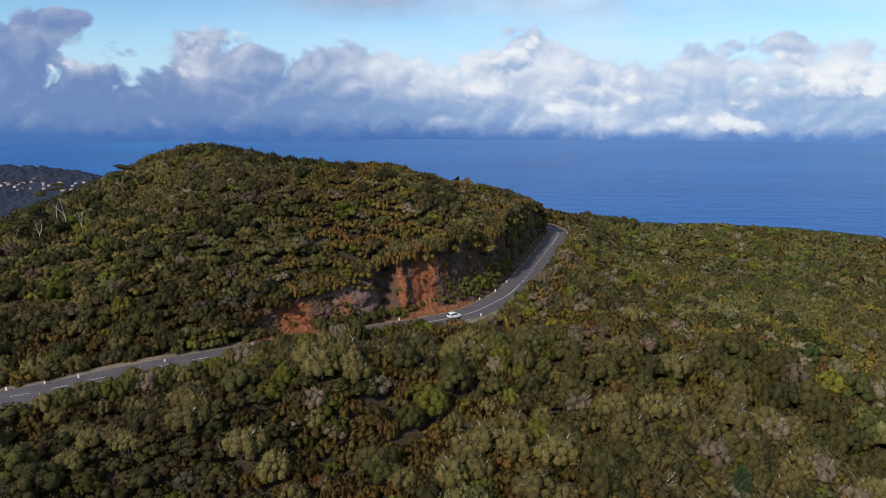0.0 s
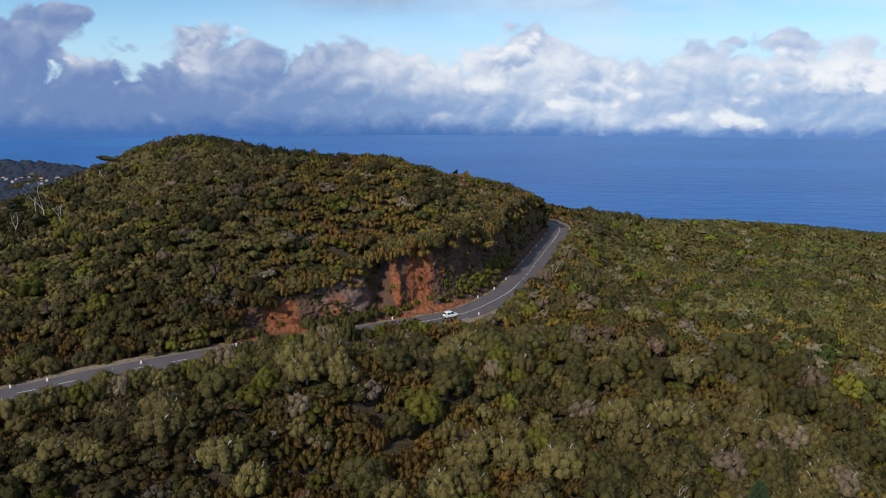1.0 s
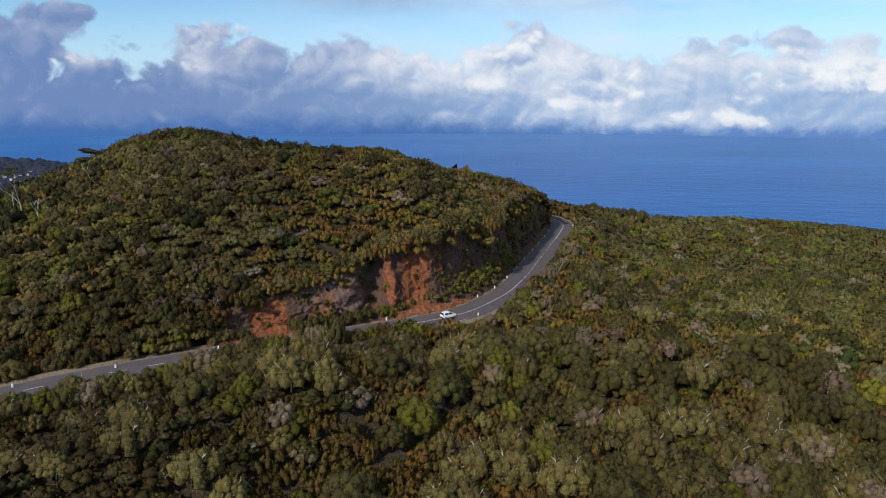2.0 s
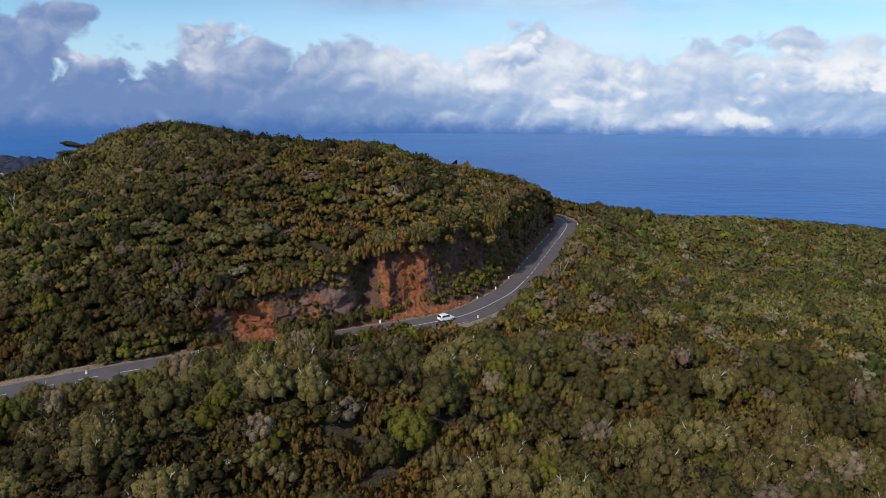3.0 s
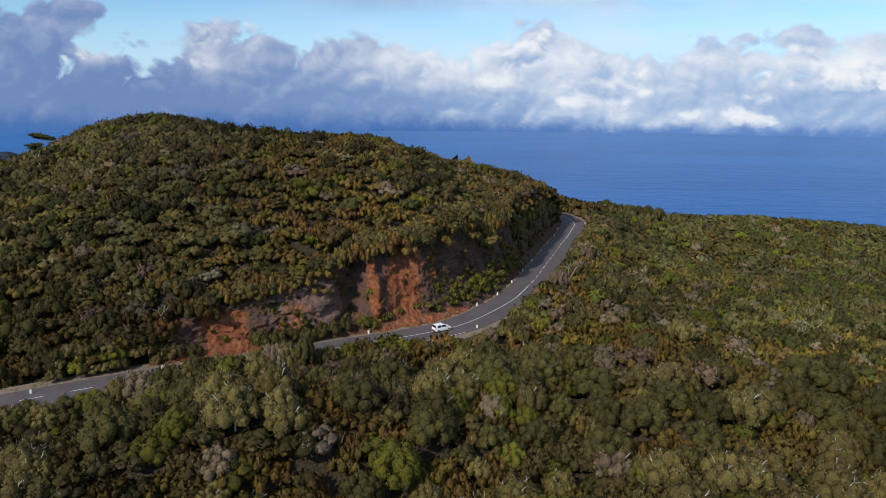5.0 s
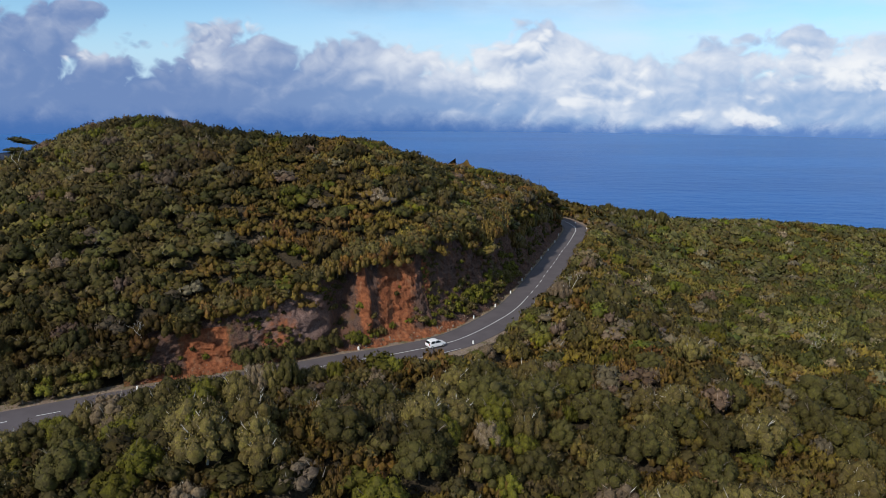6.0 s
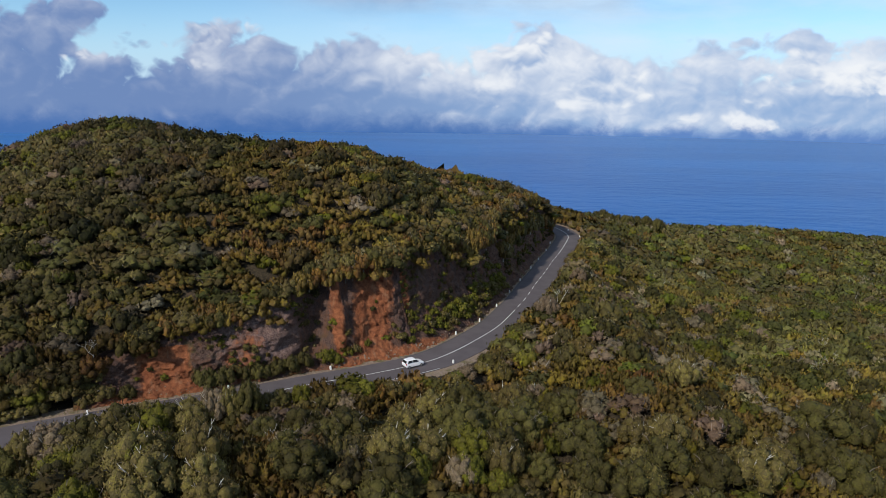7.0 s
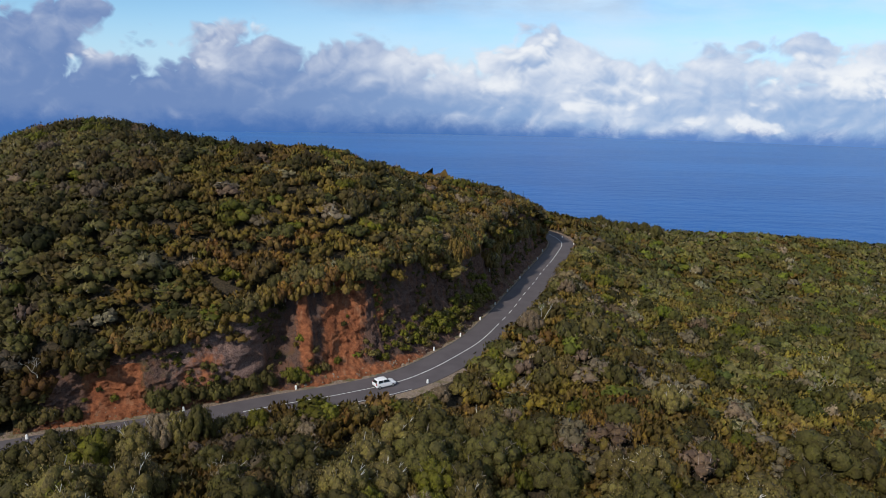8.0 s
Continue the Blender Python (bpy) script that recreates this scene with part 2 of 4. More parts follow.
def sea_material():
    mat, n, shader = material("sea_water", 0.3)
    p = place(n)
    swell = n.fbm(n.vec("MULTIPLY", p, (1.0, 2.2, 1.0)), 0.012, 6.0, 0.6)
    drift = n.fbm(n.vec("MULTIPLY", p, (0.4, 1.0, 1.0)), 0.0022, 4.0)
    n.put(shader.inputs["Base Color"], n.mix(n.step(0.35, 0.65, drift), (0.003, 0.078, 0.29, 1), (0.005, 0.102, 0.35, 1)))
    shader.inputs["Specular IOR Level"].default_value = 0.03
    bump(n, shader, swell, 0.28, 12.0)
    return mat


LEAF = leaf_material()
BARK = plain("bark", (0.09, 0.07, 0.055, 1), (0.2, 0.17, 0.14, 1), 1.5, 0.9, 0.5)
DEADWOOD = plain("lichen_grey_wood", (0.34, 0.32, 0.28, 1), (0.55, 0.53, 0.48, 1), 2.0, 0.9, 0.4)
EARTH, GROUND, VERGE, ASPHALT, SEA = earth_material(), ground_material(), verge_material(), asphalt_material(), sea_material()
PAINT = plain("road_paint", (0.55, 0.55, 0.53, 1), (0.78, 0.78, 0.76, 1), 1.2, 0.7)
LIMEWASH = plain("limewashed_stone", (0.68, 0.67, 0.63, 1), (0.85, 0.85, 0.82, 1), 4.0, 0.8, 0.2)
# blue of the distance haze is mixed into the woodland's base colour
HAZED_WOOD = plain("hazed_far_woodland", (0.012, 0.018, 0.034, 1), (0.026, 0.034, 0.055, 1), 0.03, 0.95, 0.8)


# ---- land form ----
HILLS = [   # x, y, half widths, turn, height
    (-122.89, 212.97, 124.20, 54.79, 1.35, 51.10),
    (0.08, 239.22, 67.46, 38.79, 0.90, 49.94),
    (-58.34, 102.18, 77.61, 7.88, 0.40, 11.02),
    (82.37, 170.68, 121.07, 47.63, 0.86, 32.66),
    (-70.35, 223.29, 97.84, 27.01, -1.15, 18.21),
    (87.77, 356.69, 170.91, 46.70, 0.35, 27.94),
    (35.51, 179.0, 10.5, 40.0, 0.10, 8.6),
    (-7.55, 189.37, 18.86, 26.97, 0.16, 14.71),
    (-5.6, 170.0, 11.0, 5.5, 0.56, 2.8),
    (7.4, 186.8, 12.0, 5.5, 1.10, 1.0),
]
SEA_LEVEL = -150.0
ROAD = np.array([(-190, 80), (-140, 90), (-105, 101), (-78.5, 114), (-62, 126), (-45, 136), (-30, 143.3), (-21, 148), (-11.8, 153.1), (-4, 157),
                 (4.3, 162.2), (9, 167), (13.6, 173.7), (18.7, 182.6), (23.1, 193.8), (26.6, 203.7), (30, 215), (34, 227.3), (37.8, 239.9),
                 (41.8, 252), (45.8, 265.5), (48.6, 276), (49.2, 284), (48, 291.8), (45.5, 299), (40, 306), (30, 312), (12, 317), (-15, 320)])


def spline(points, step=1.0):
    """Even points along a smooth curve through the given ones."""
    pts = np.vstack([2 * points[0] - points[1], points, 2 * points[-1] - points[-2]])
    out = []
    for a, b, c, d in zip(pts, pts[1:], pts[2:], pts[3:]):
        for k in np.linspace(0, 1, 24, endpoint=False):
            out.append(0.5 * (2 * b + (c - a) * k + (2 * a - 5 * b + 4 * c - d) * k ** 2 + (3 * b - a - 3 * c + d) * k ** 3))
    out = np.array(out)
    run = np.r_[0, np.cumsum(np.linalg.norm(np.diff(out, axis=0), axis=1))]
    even = np.arange(0, run[-1], step)
    return np.stack([np.interp(even, run, out[:, 0]), np.interp(even, run, out[:, 1])], 1)


LINE = spline(ROAD)
ALONG = np.gradient(LINE, axis=0)
ALONG /= np.linalg.norm(ALONG, axis=1)[:, None]
LEFT = np.stack([-ALONG[:, 1], ALONG[:, 0]], 1)


def on_road(s, d, z=0.0):
    """World point at s metres along the road and d metres to its left."""
    i = np.clip(s, 0, len(LINE) - 1.001)
    k = int(i)
    f = i - k
    c, n = LINE[k] * (1 - f) + LINE[k + 1] * f, LEFT[k] * (1 - f) + LEFT[k + 1] * f
    return Vector((c[0] + n[0] * d, c[1] + n[1] * d, z))


def road_frame(x, y):
    """Metres along the road and to its left, for arrays of points."""
    s, d = np.empty(len(x)), np.empty(len(x))
    for a in range(0, len(x), 20000):
        px, py = x[a:a + 20000, None], y[a:a + 20000, None]
        q = (px - LINE[None, :, 0]) ** 2 + (py - LINE[None, :, 1]) ** 2
        k = q.argmin(1)
        s[a:a + 20000] = k
        d[a:a + 20000] = np.sqrt(q[np.arange(len(k)), k]) * np.sign((px[:, 0] - LINE[k, 0]) * LEFT[k, 0] + (py[:, 0] - LINE[k, 1]) * LEFT[k, 1])
    return s, d


def wave(x, y, scale, seed=0.0):
    """Cheap smooth noise for arrays, about -1 to 1."""
    a, b = x / scale + seed * 1.7, y / scale - seed * 2.3
    return (np.sin(a + 1.3 * np.sin(b * 0.7 + seed)) + np.sin(b * 1.13 + 1.1 * np.sin(a * 0.83)) + np.sin(0.7 * (a + b) + 2.0 * np.sin(0.31 * (a - b)))) / 3


def natural(x, y):
    z = -40.31 - 0.93 * x / 100 - 1.82 * (y - 180) / 100
    for cx, cy, rx, ry, a, h in HILLS:
        c, s = math.cos(a), math.sin(a)
        p, q = (c * (x - cx) + s * (y - cy)) / rx, (-s * (x - cx) + c * (y - cy)) / ry
        z = z + h * np.exp(-0.5 * (p * p + q * q))
    z = z + 0.4 * wave(x, y, 5.0, 1.0) + 0.6 * wave(x, y, 14.0, 2.0)
    far = np.clip((y - 430) / 400, 0, 1) + np.clip((np.abs(x) - 290) / 400, 0, 1) + np.clip((60 - y) / 400, 0, 1)
    return z - 170 * far


EDGE_LEFT, EDGE_RIGHT = 3.8, 3.9      # paved half widths


def steepness(s):
    """Rise over run of the cut bank along the road."""
    return 1.5 + 1.1 * np.clip((s - 150) / 15, 0, 1) - 0.4 * np.clip((s - 212) / 12, 0, 1) + 1.0 * np.clip((s - 242) / 8, 0, 1)


def ground_height(x, y, bank=0.0):
    g = natural(x, y)
    s, d = road_frame(x, y)
    up = np.where(d > 0, (d - 5.4 - bank) * steepness(s), (-d - 6.0) * 0.9)
    down = -(np.abs(d) - 5.6) * 0.62
    z = np.where(np.abs(d) < 5.0, -0.12, np.minimum(np.maximum(g, np.minimum(down, -0.1)), np.maximum(up, -0.1)))
    return z, s, d


def mesh_object(name, verts, faces, mat, parent=None, smooth=False):
    me = bpy.data.meshes.new(name)
    me.from_pydata([tuple(v) for v in verts], [], [tuple(f) for f in faces])
    me.materials.append(mat)
    if smooth:
        me.polygons.foreach_set("use_smooth", [True] * len(me.polygons))
    ob = new(name, me)
    ob.parent = parent
    return ob


def grid_faces(rows, cols):
    i = np.arange((rows - 1) * cols).reshape(rows - 1, cols)[:, :-1].ravel()
    return np.stack([i, i + 1, i + cols + 1, i + cols], 1)


def build_ground():
    def lines(lo, hi, fine_lo, fine_hi, step):
        a = list(np.arange(fine_lo, fine_hi, step))
        g = step
        while a[-1] < hi:
            g *= 1.18
            a.append(a[-1] + g)
        g = step
        while a[0] > lo:
            g *= 1.18
            a.insert(0, a[0] - g)
        return np.array(a)
    xs, ys = lines(-900, 900, -130, 90, 1.0), lines(-500, 1000, 95, 320, 1.0)
    x, y = np.meshgrid(xs, ys)
    z, _, d = ground_height(x.ravel(), y.ravel(), 4.6)
    z = np.maximum(z, SEA_LEVEL - 20)
    ob = mesh_object("ground", np.stack([x.ravel(), y.ravel(), z], 1), grid_faces(len(ys), len(xs)), GROUND, smooth=True)
    tagged(ob, "dark soil and undergrowth of the shrub-covered slopes", "ground", kind="structure")


build_ground()


def ribbon(name, s0, s1, d0, d1, z, mat, step=1.0, parent=None, drop=0.0):
    """A strip along the road between two offsets, with an edge that drops."""
    verts, faces = [], []
    ss = np.arange(s0, s1 + 1e-6, step)
    for s in ss:
        cols = [(d0, z), (d1, z)] if not drop else [(d0, z - drop), (d0 + 0.01, z), (d1 - 0.01, z), (d1, z - drop)]
        for d, h in cols:
            verts.append(on_road(s, d, h))
    c = 2 if not drop else 4
    faces = grid_faces(len(ss), c)[:, ::-1]
    return mesh_object(name, verts, faces, mat, parent)


def bank_reach(s):
    """Height of the cut bank at s: where its slope meets the hill."""
    d = np.linspace(5.4, 22, 84)
    pts = np.array([on_road(s, v) for v in d])
    g = natural(pts[:, 0], pts[:, 1])
    cut = (d - 5.2) * steepness(s)
    meet = np.nonzero(cut > g)[0]
    return max(0.5, float(cut[meet[0]])) if len(meet) else float(cut[-1])


@functools.lru_cache(maxsize=None)
def bank_top(tenths):
    return bank_reach(tenths / 10)


def bank_point(s, h):
    """Point of the bank h metres up, and how red its earth is."""
    soft = lambda c, w: math.exp(-((s - c) / w) ** 2)
    top = max(bank_top(int(round(s * 10))), 1.0)
    f = min(max(h / top, 0.0), 1.2)
    talus = min(max((s - 206) / 12, 0.0), 1.0)          # past the red scar the foot lies flatter and the top stands upright
    f += talus * ((0.62 * f if f < 0.42 else 0.26 - 0.45 * (f - 0.42)) if f < 1.0 else 0.0)
    run = 4.9 + f * top / (steepness(s) * 1.12) + 0.9 * min(h, 1.4) / 1.4
    v = Vector((s * 0.3, h * 0.38, 2.0))
    run += 0.8 * noise.noise(v) + 0.5 * noise.noise(v * 2.3 + Vector((3, 1, 0))) + 0.42 * noise.noise(v * 5.1) + 0.3 * noise.noise(v * 11.0) + 0.14 * noise.noise(v * 23.0)
    up = min(1.0, max(0.0, h - 0.6) / 2.5)
    run += up * (3.4 * soft(195.6 + 0.12 * h, 2.3) + 1.7 * soft(207.5 - 0.1 * h, 4.4) - 0.8 * soft(200.6, 1.2) + 1.3 * soft(171.5, 4.2) - 0.7 * soft(188, 5.0))
    red = max(soft(172.3, 3.9) * (h < 6.5), soft(206.6 + 0.25 * h, 4.2) ** 0.7, 0.7 * soft(200.4, 1.6), 0.75 * soft(219, 1.6) * (h > 6.5))
    red = max(red, 0.8 * math.exp(-(h / 1.6) ** 2) * min(1.0, 0.3 + soft(212, 13) + soft(172, 8)))
    red = max(red, 0.46 * soft(185, 6))
    return on_road(s, run, h), min(1.0, red), soft(187, 7.5) * min(1.0, max(0.0, h - 1.5) / 2.0)


def build_bank():
    ss, rows = np.arange(160, 352, 0.3), 48
    reach = np.array([bank_reach(s) for s in ss])
    k = np.hanning(15)
    reach = np.convolve(np.pad(reach, 7, "edge"), k / k.sum(), "valid")
    verts, red, pale = [], [], []
    for s, r in zip(ss, reach):
        r += 0.5 * noise.noise(Vector((s * 0.4, 0, 5)))
        for j in range(rows):
            p, q, light = bank_point(s, (r + 0.4) * j / (rows - 1) - 0.1)
            verts.append(p)
            red.append(q)
            pale.append(light)
        verts.append(on_road(s, 4.9 + r / steepness(s) + 5.8, r + 1.1))
        red.append(0.1)
        pale.append(0.0)
    faces = grid_faces(len(ss), rows + 1)[:, ::-1]
    ob = mesh_object("earth_bank", verts, faces, EARTH, smooth=True)
    at = ob.data.attributes.new("red", "FLOAT", "POINT")
    at.data.foreach_set("value", np.array(red, dtype=np.float32))
    at = ob.data.attributes.new("pale", "FLOAT", "POINT")
    at.data.foreach_set("value", np.array(pale, dtype=np.float32))
    tagged(ob, "cut roadside bank of red earth and purple-grey weathered rock", "earth bank", kind="structure")


build_bank()

END = len(LINE) - 2
verge = ribbon("verge", 0, END, -6.2, 6.4, -0.06, VERGE)
tagged(verge, "dusty brown gravel verge beside the asphalt", "road verge", kind="structure")
road = ribbon("road", 0, END, -EDGE_RIGHT, EDGE_LEFT, 0.02, ASPHALT, drop=0.12)
tagged(road, "worn grey two-lane asphalt mountain road", "road", kind="structure")

# ---- sea ----
verts = [(0, 300, SEA_LEVEL)]
rings = [200, 500, 900, 1500, 2400, 3600, 4900]
for r in rings:
    verts += [(r * math.cos(a), 60 + r * math.sin(a), SEA_LEVEL) for a in np.linspace(0, 2 * math.pi, 96, endpoint=False)]
faces = [(0, 1 + i, 1 + (i + 1) % 96) for i in range(96)]
for k in range(len(rings) - 1):
    a, b = 1 + 96 * k, 97 + 96 * k
    faces += [(a + i, b + i, b + (i + 1) % 96, a + (i + 1) % 96) for i in range(96)]
tagged(mesh_object("water", verts, faces, SEA), "deep blue ocean with fine wind ripples", "sea", kind="structure")


# ---- foliage ----
HEATH, OLIVE, LAUREL, BRIGHT, PALE, RUST = range(6)
HUES = {HEATH: (0.134, 0.092, 0.030), OLIVE: (0.102, 0.081, 0.031), LAUREL: (0.059, 0.051, 0.018), BRIGHT: (0.100, 0.094, 0.019),
        PALE: (0.150, 0.112, 0.074), RUST: (0.142, 0.080, 0.031)}
NAMES = {HEATH: "ochre-brown tree heath with upright feathery plumes", OLIVE: "olive green evergreen tree with a pale mottled crown",
         LAUREL: "dark green laurel tree with a dense rounded crown", BRIGHT: "fresh green leafy shrub among darker scrub",
         PALE: "greyish beige lichen-covered shrub with bare pale twigs", RUST: "russet brown heath shrub with dry tips"}
RNG = np.random.default_rng(7)


def puff(rng, centre, r, h, sides, rings):
    """A rounded, uneven clump: triangles and the outward direction at each corner."""
    turn, rows = rng.uniform(0, 6.283), []
    for j in range(rings):
        phi = -0.55 + 1.65 * j / rings
        a = turn + (np.arange(sides) + 0.5 * (j % 2)) * 6.2832 / sides
        k = rng.uniform(0.75, 1.2, sides)
        rows.append(np.stack([np.cos(phi) * np.cos(a) * k, np.cos(phi) * np.sin(a) * k, np.sin(phi) * k], 1))
    top = np.array((0, 0, rng.uniform(0.95, 1.12)))
    tris = []
    for lo, hi in zip(rows, rows[1:]):
        for i in range(sides):
            j = (i + 1) % sides
            tris += [(lo[i], lo[j], hi[i]), (lo[j], hi[j], hi[i])]
    for i in range(sides):
        tris.append((rows[-1][i], rows[-1][(i + 1) % sides], top))
    tris = np.array(tris)
    out = tris / (r, r, h)
    return tris * (r, r, h) + centre, out / (np.linalg.norm(out, axis=2, keepdims=True) + 1e-6)


def crown_mesh(rng, kind, tufts, lobes_wanted, leaf=1.0):
    """A crown of radius and height 1: upright plumes (heath) or rounded lobes on a dome (trees), each a clump set with leaf tufts.
    Returns triangles with a colour factor for each and a normal for each corner."""
    heath = kind in (HEATH, RUST)
    lobes = []
    for i in range(lobes_wanted):
        a = i * 2.4 + rng.uniform(-0.4, 0.4)
        if heath:
            r = 0.8 * math.sqrt((i + 0.2) / lobes_wanted) + rng.uniform(-0.07, 0.07)
            size = rng.uniform(0.23, 0.36) * math.sqrt(9 / lobes_wanted)
            tall = rng.uniform(0.28, 0.42)
            top = 1.0 - 0.36 * r * r - rng.uniform(0.0, 0.2)
            lobes.append((r * math.cos(a), r * math.sin(a), top - tall, size, tall))
        else:
            up = 1.0 - 1.12 * (i + 0.3) / lobes_wanted
            w = math.sqrt(max(0.0, 1 - up * up)) * rng.uniform(0.6, 0.8)
            size = rng.uniform(0.29, 0.46) * math.sqrt(16 / lobes_wanted) ** 0.8
            lobes.append((w * math.cos(a), w * math.sin(a), 0.36 + 0.36 * up + rng.uniform(-0.07, 0.07), size, size * rng.uniform(0.55, 0.8)))
    sides = 6 if lobes_wanted > 20 else 5
    tris, factor, face = [], [], []
    for lx, ly, lz, ls, lh in lobes:
        t, f = puff(rng, (lx, ly, lz), ls * 0.8, lh * 0.85, sides, 3 if lobes_wanted > 20 else 2)
        tris += list(t)
        face += list(f)
        # inner clumps darker than the tufts: shade inside the crown put into colour
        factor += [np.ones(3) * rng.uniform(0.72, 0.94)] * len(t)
    weight = np.array([l[3] ** 2 for l in lobes])
    pick = rng.choice(len(lobes), tufts, p=weight / weight.sum())
    size = 2.9 / math.sqrt(tufts) * leaf
    for k in pick:
        lx, ly, lz, ls, lh = lobes[k]
        zc, a = rng.uniform(-0.5, 1.0), rng.uniform(0, 6.283)
        w = math.sqrt(max(0, 1 - zc * zc))
        out = np.array((w * math.cos(a), w * math.sin(a), zc))
        base = np.array((lx, ly, lz)) + out * (ls, ls, lh) * rng.uniform(0.72, 1.22)
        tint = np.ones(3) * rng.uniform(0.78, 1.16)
        lean = 0.4
        if kind in (PALE, OLIVE) and rng.uniform() < (0.10 if kind == PALE else 0.025):
            grow = out * 0.7 + np.array((0, 0, 0.5)) + rng.normal(0, 0.4, 3)
            side = np.cross(grow, rng.normal(0, 1, 3))
            length, width = size * rng.uniform(1.5, 2.6), size * 0.1
            tint = np.array((0.27, 0.24, 0.21)) / np.array(HUES[kind])
        elif heath:
            grow = out * 0.55 + np.array((0, 0, 0.7)) + rng.normal(0, 0.22, 3)
            side = np.cross(grow, out + rng.normal(0, 0.3, 3))
            length, width = size * rng.uniform(0.6, 0.95), size * rng.uniform(0.30, 0.45)
        else:
            grow = np.cross(out, rng.normal(0, 1, 3)) * 0.7 + out * 0.45 + np.array((0, 0, 0.25))
            side = np.cross(grow, out + rng.normal(0, 0.3, 3))
            length, width = size * rng.uniform(0.6, 0.95), size * rng.uniform(0.34, 0.5)
            if kind == OLIVE and zc > 0.1 and rng.uniform() < 0.4:
                tint = tint * (1.3, 1.24, 1.45)
        grow = grow / (np.linalg.norm(grow) + 1e-6) * length
        side = side / (np.linalg.norm(side) + 1e-6) * width
        tri = np.array((base - side - 0.4 * grow, base + side - 0.4 * grow, base + 0.6 * grow))
        flat = np.cross(tri[1] - tri[0], tri[2] - tri[0])
        flat /= np.linalg.norm(flat) + 1e-9
        if flat @ out < 0:
            tri, flat = tri[[0, 2, 1]], -flat
        tris.append(tri)
        factor.append(tint)
        # leaves lie along the crown's rounded surface: their shading leans towards the lobe's outward direction
        face.append(np.tile(out + lean * flat, (3, 1)))
    face = np.array(face, float)
    return np.array(tris, float), np.array(factor, float), face / (np.linalg.norm(face, axis=2, keepdims=True) + 1e-6)


def leaf_mesh(name, tris, colours, face=None):
    """One mesh of loose triangles, with a leaf colour on each."""
    count = len(tris)
    me = bpy.data.meshes.new(name)
    me.vertices.add(count * 3)
    me.vertices.foreach_set("co", np.ascontiguousarray(tris, dtype=np.float32).ravel())
    me.loops.add(count * 3)
    me.loops.foreach_set("vertex_index", np.arange(count * 3, dtype=np.int32))
    me.polygons.add(count)
    me.polygons.foreach_set("loop_start", np.arange(0, count * 3, 3, dtype=np.int32))
    at = me.attributes.new("leaf", "FLOAT_COLOR", "FACE")
    at.data.foreach_set("color", np.ascontiguousarray(np.c_[np.clip(colours, 0.004, 0.6), np.ones(count)], dtype=np.float32).ravel())
    me.materials.append(LEAF)
    me.update()
    me.validate()
    if face is not None:
        at = me.attributes.new("custom_normal", "FLOAT_VECTOR", "CORNER")
        at.data.foreach_set("vector", np.ascontiguousarray(face, dtype=np.float32).ravel())
        me.update()
    return me


SHRUBS, TREES = {}, {}
for level, tufts, plumes in (("near", 190, 9), ("mid", 95, 6), ("far", 40, 4), ("outer", 20, 3)):
    SHRUBS[level] = {k: [crown_mesh(RNG, k, tufts, plumes) for _ in range(5)] for k in range(6)}
for level, tufts, plumes in (("near", 560, 15), ("mid", 250, 10), ("far", 90, 6)):
    TREES[level] = {k: [crown_mesh(RNG, k, tufts, plumes, 1.05) for _ in range(5)] for k in range(6)}
TREES["single"] = {k: [crown_mesh(RNG, k, 1700, 26, 1.0) for _ in range(4)] for k in range(6)}
TREES["bush"] = {k: [crown_mesh(RNG, k, 270, 10, 1.0) for _ in range(4)] for k in range(6)}


def scatter(step, x0, x1, y0, y1, keep):
    """Jittered points of a plan that keep(x, y) accepts."""
    reach = 0.5 * math.hypot(x1 - x0, y1 - y0)
    gx, gy = np.meshgrid(np.arange(-reach, reach, step), np.arange(-reach, reach, step))
    gx[1::2] += 0.5 * step
    gx = gx.ravel() + RNG.uniform(-0.6, 0.6, gx.size) * step
    gy = gy.ravel() + RNG.uniform(-0.6, 0.6, gy.size) * step
    x, y = 0.5 * (x0 + x1) + 0.86 * gx - 0.51 * gy, 0.5 * (y0 + y1) + 0.51 * gx + 0.86 * gy
    inside = (x > x0) & (x < x1) & (y > y0) & (y < y1)
    x, y = x[inside], y[inside]
    ok = keep(x, y)
    return x[ok], y[ok]


def shrub_kind(x, y):
    """Heath with rust and pale patches."""
    f = 1.2 * wave(x, y, 14.0, 3.0) + 0.5 * wave(x, y, 4.0, 5.0) + RNG.normal(0, 0.25, len(x))
    f = np.where((x < -40) & (y > 140), np.abs(f) + 0.2, f)
    g = RNG.uniform(0, 1, len(x))
    k = np.where(f > 0.45, OLIVE, np.where(f > -0.8, HEATH, RUST))
    slope = (x > 22) & (x < 62) & (y > 135) & (y < 235)
    return np.where(g < np.where(slope, 0.16, 0.035), PALE, np.where(g > 0.965, BRIGHT, np.where(g > 0.87, LAUREL, k)))


def tree_kind(x, y):
    """Laurels in the hollows, olive crowns between."""
    f = 1.2 * wave(x, y, 15.0, 6.0) + 0.4 * wave(x, y, 5.0, 1.0) + RNG.normal(0, 0.3, len(x))
    g = RNG.uniform(0, 1, len(x))
    k = np.where(f > np.where((x < -30) & (y > 150), -0.5, np.where(x > 20, -0.1, 0.1)), LAUREL, OLIVE)
    return np.where(g < 0.07, PALE, np.where(g > 0.91, BRIGHT, k))


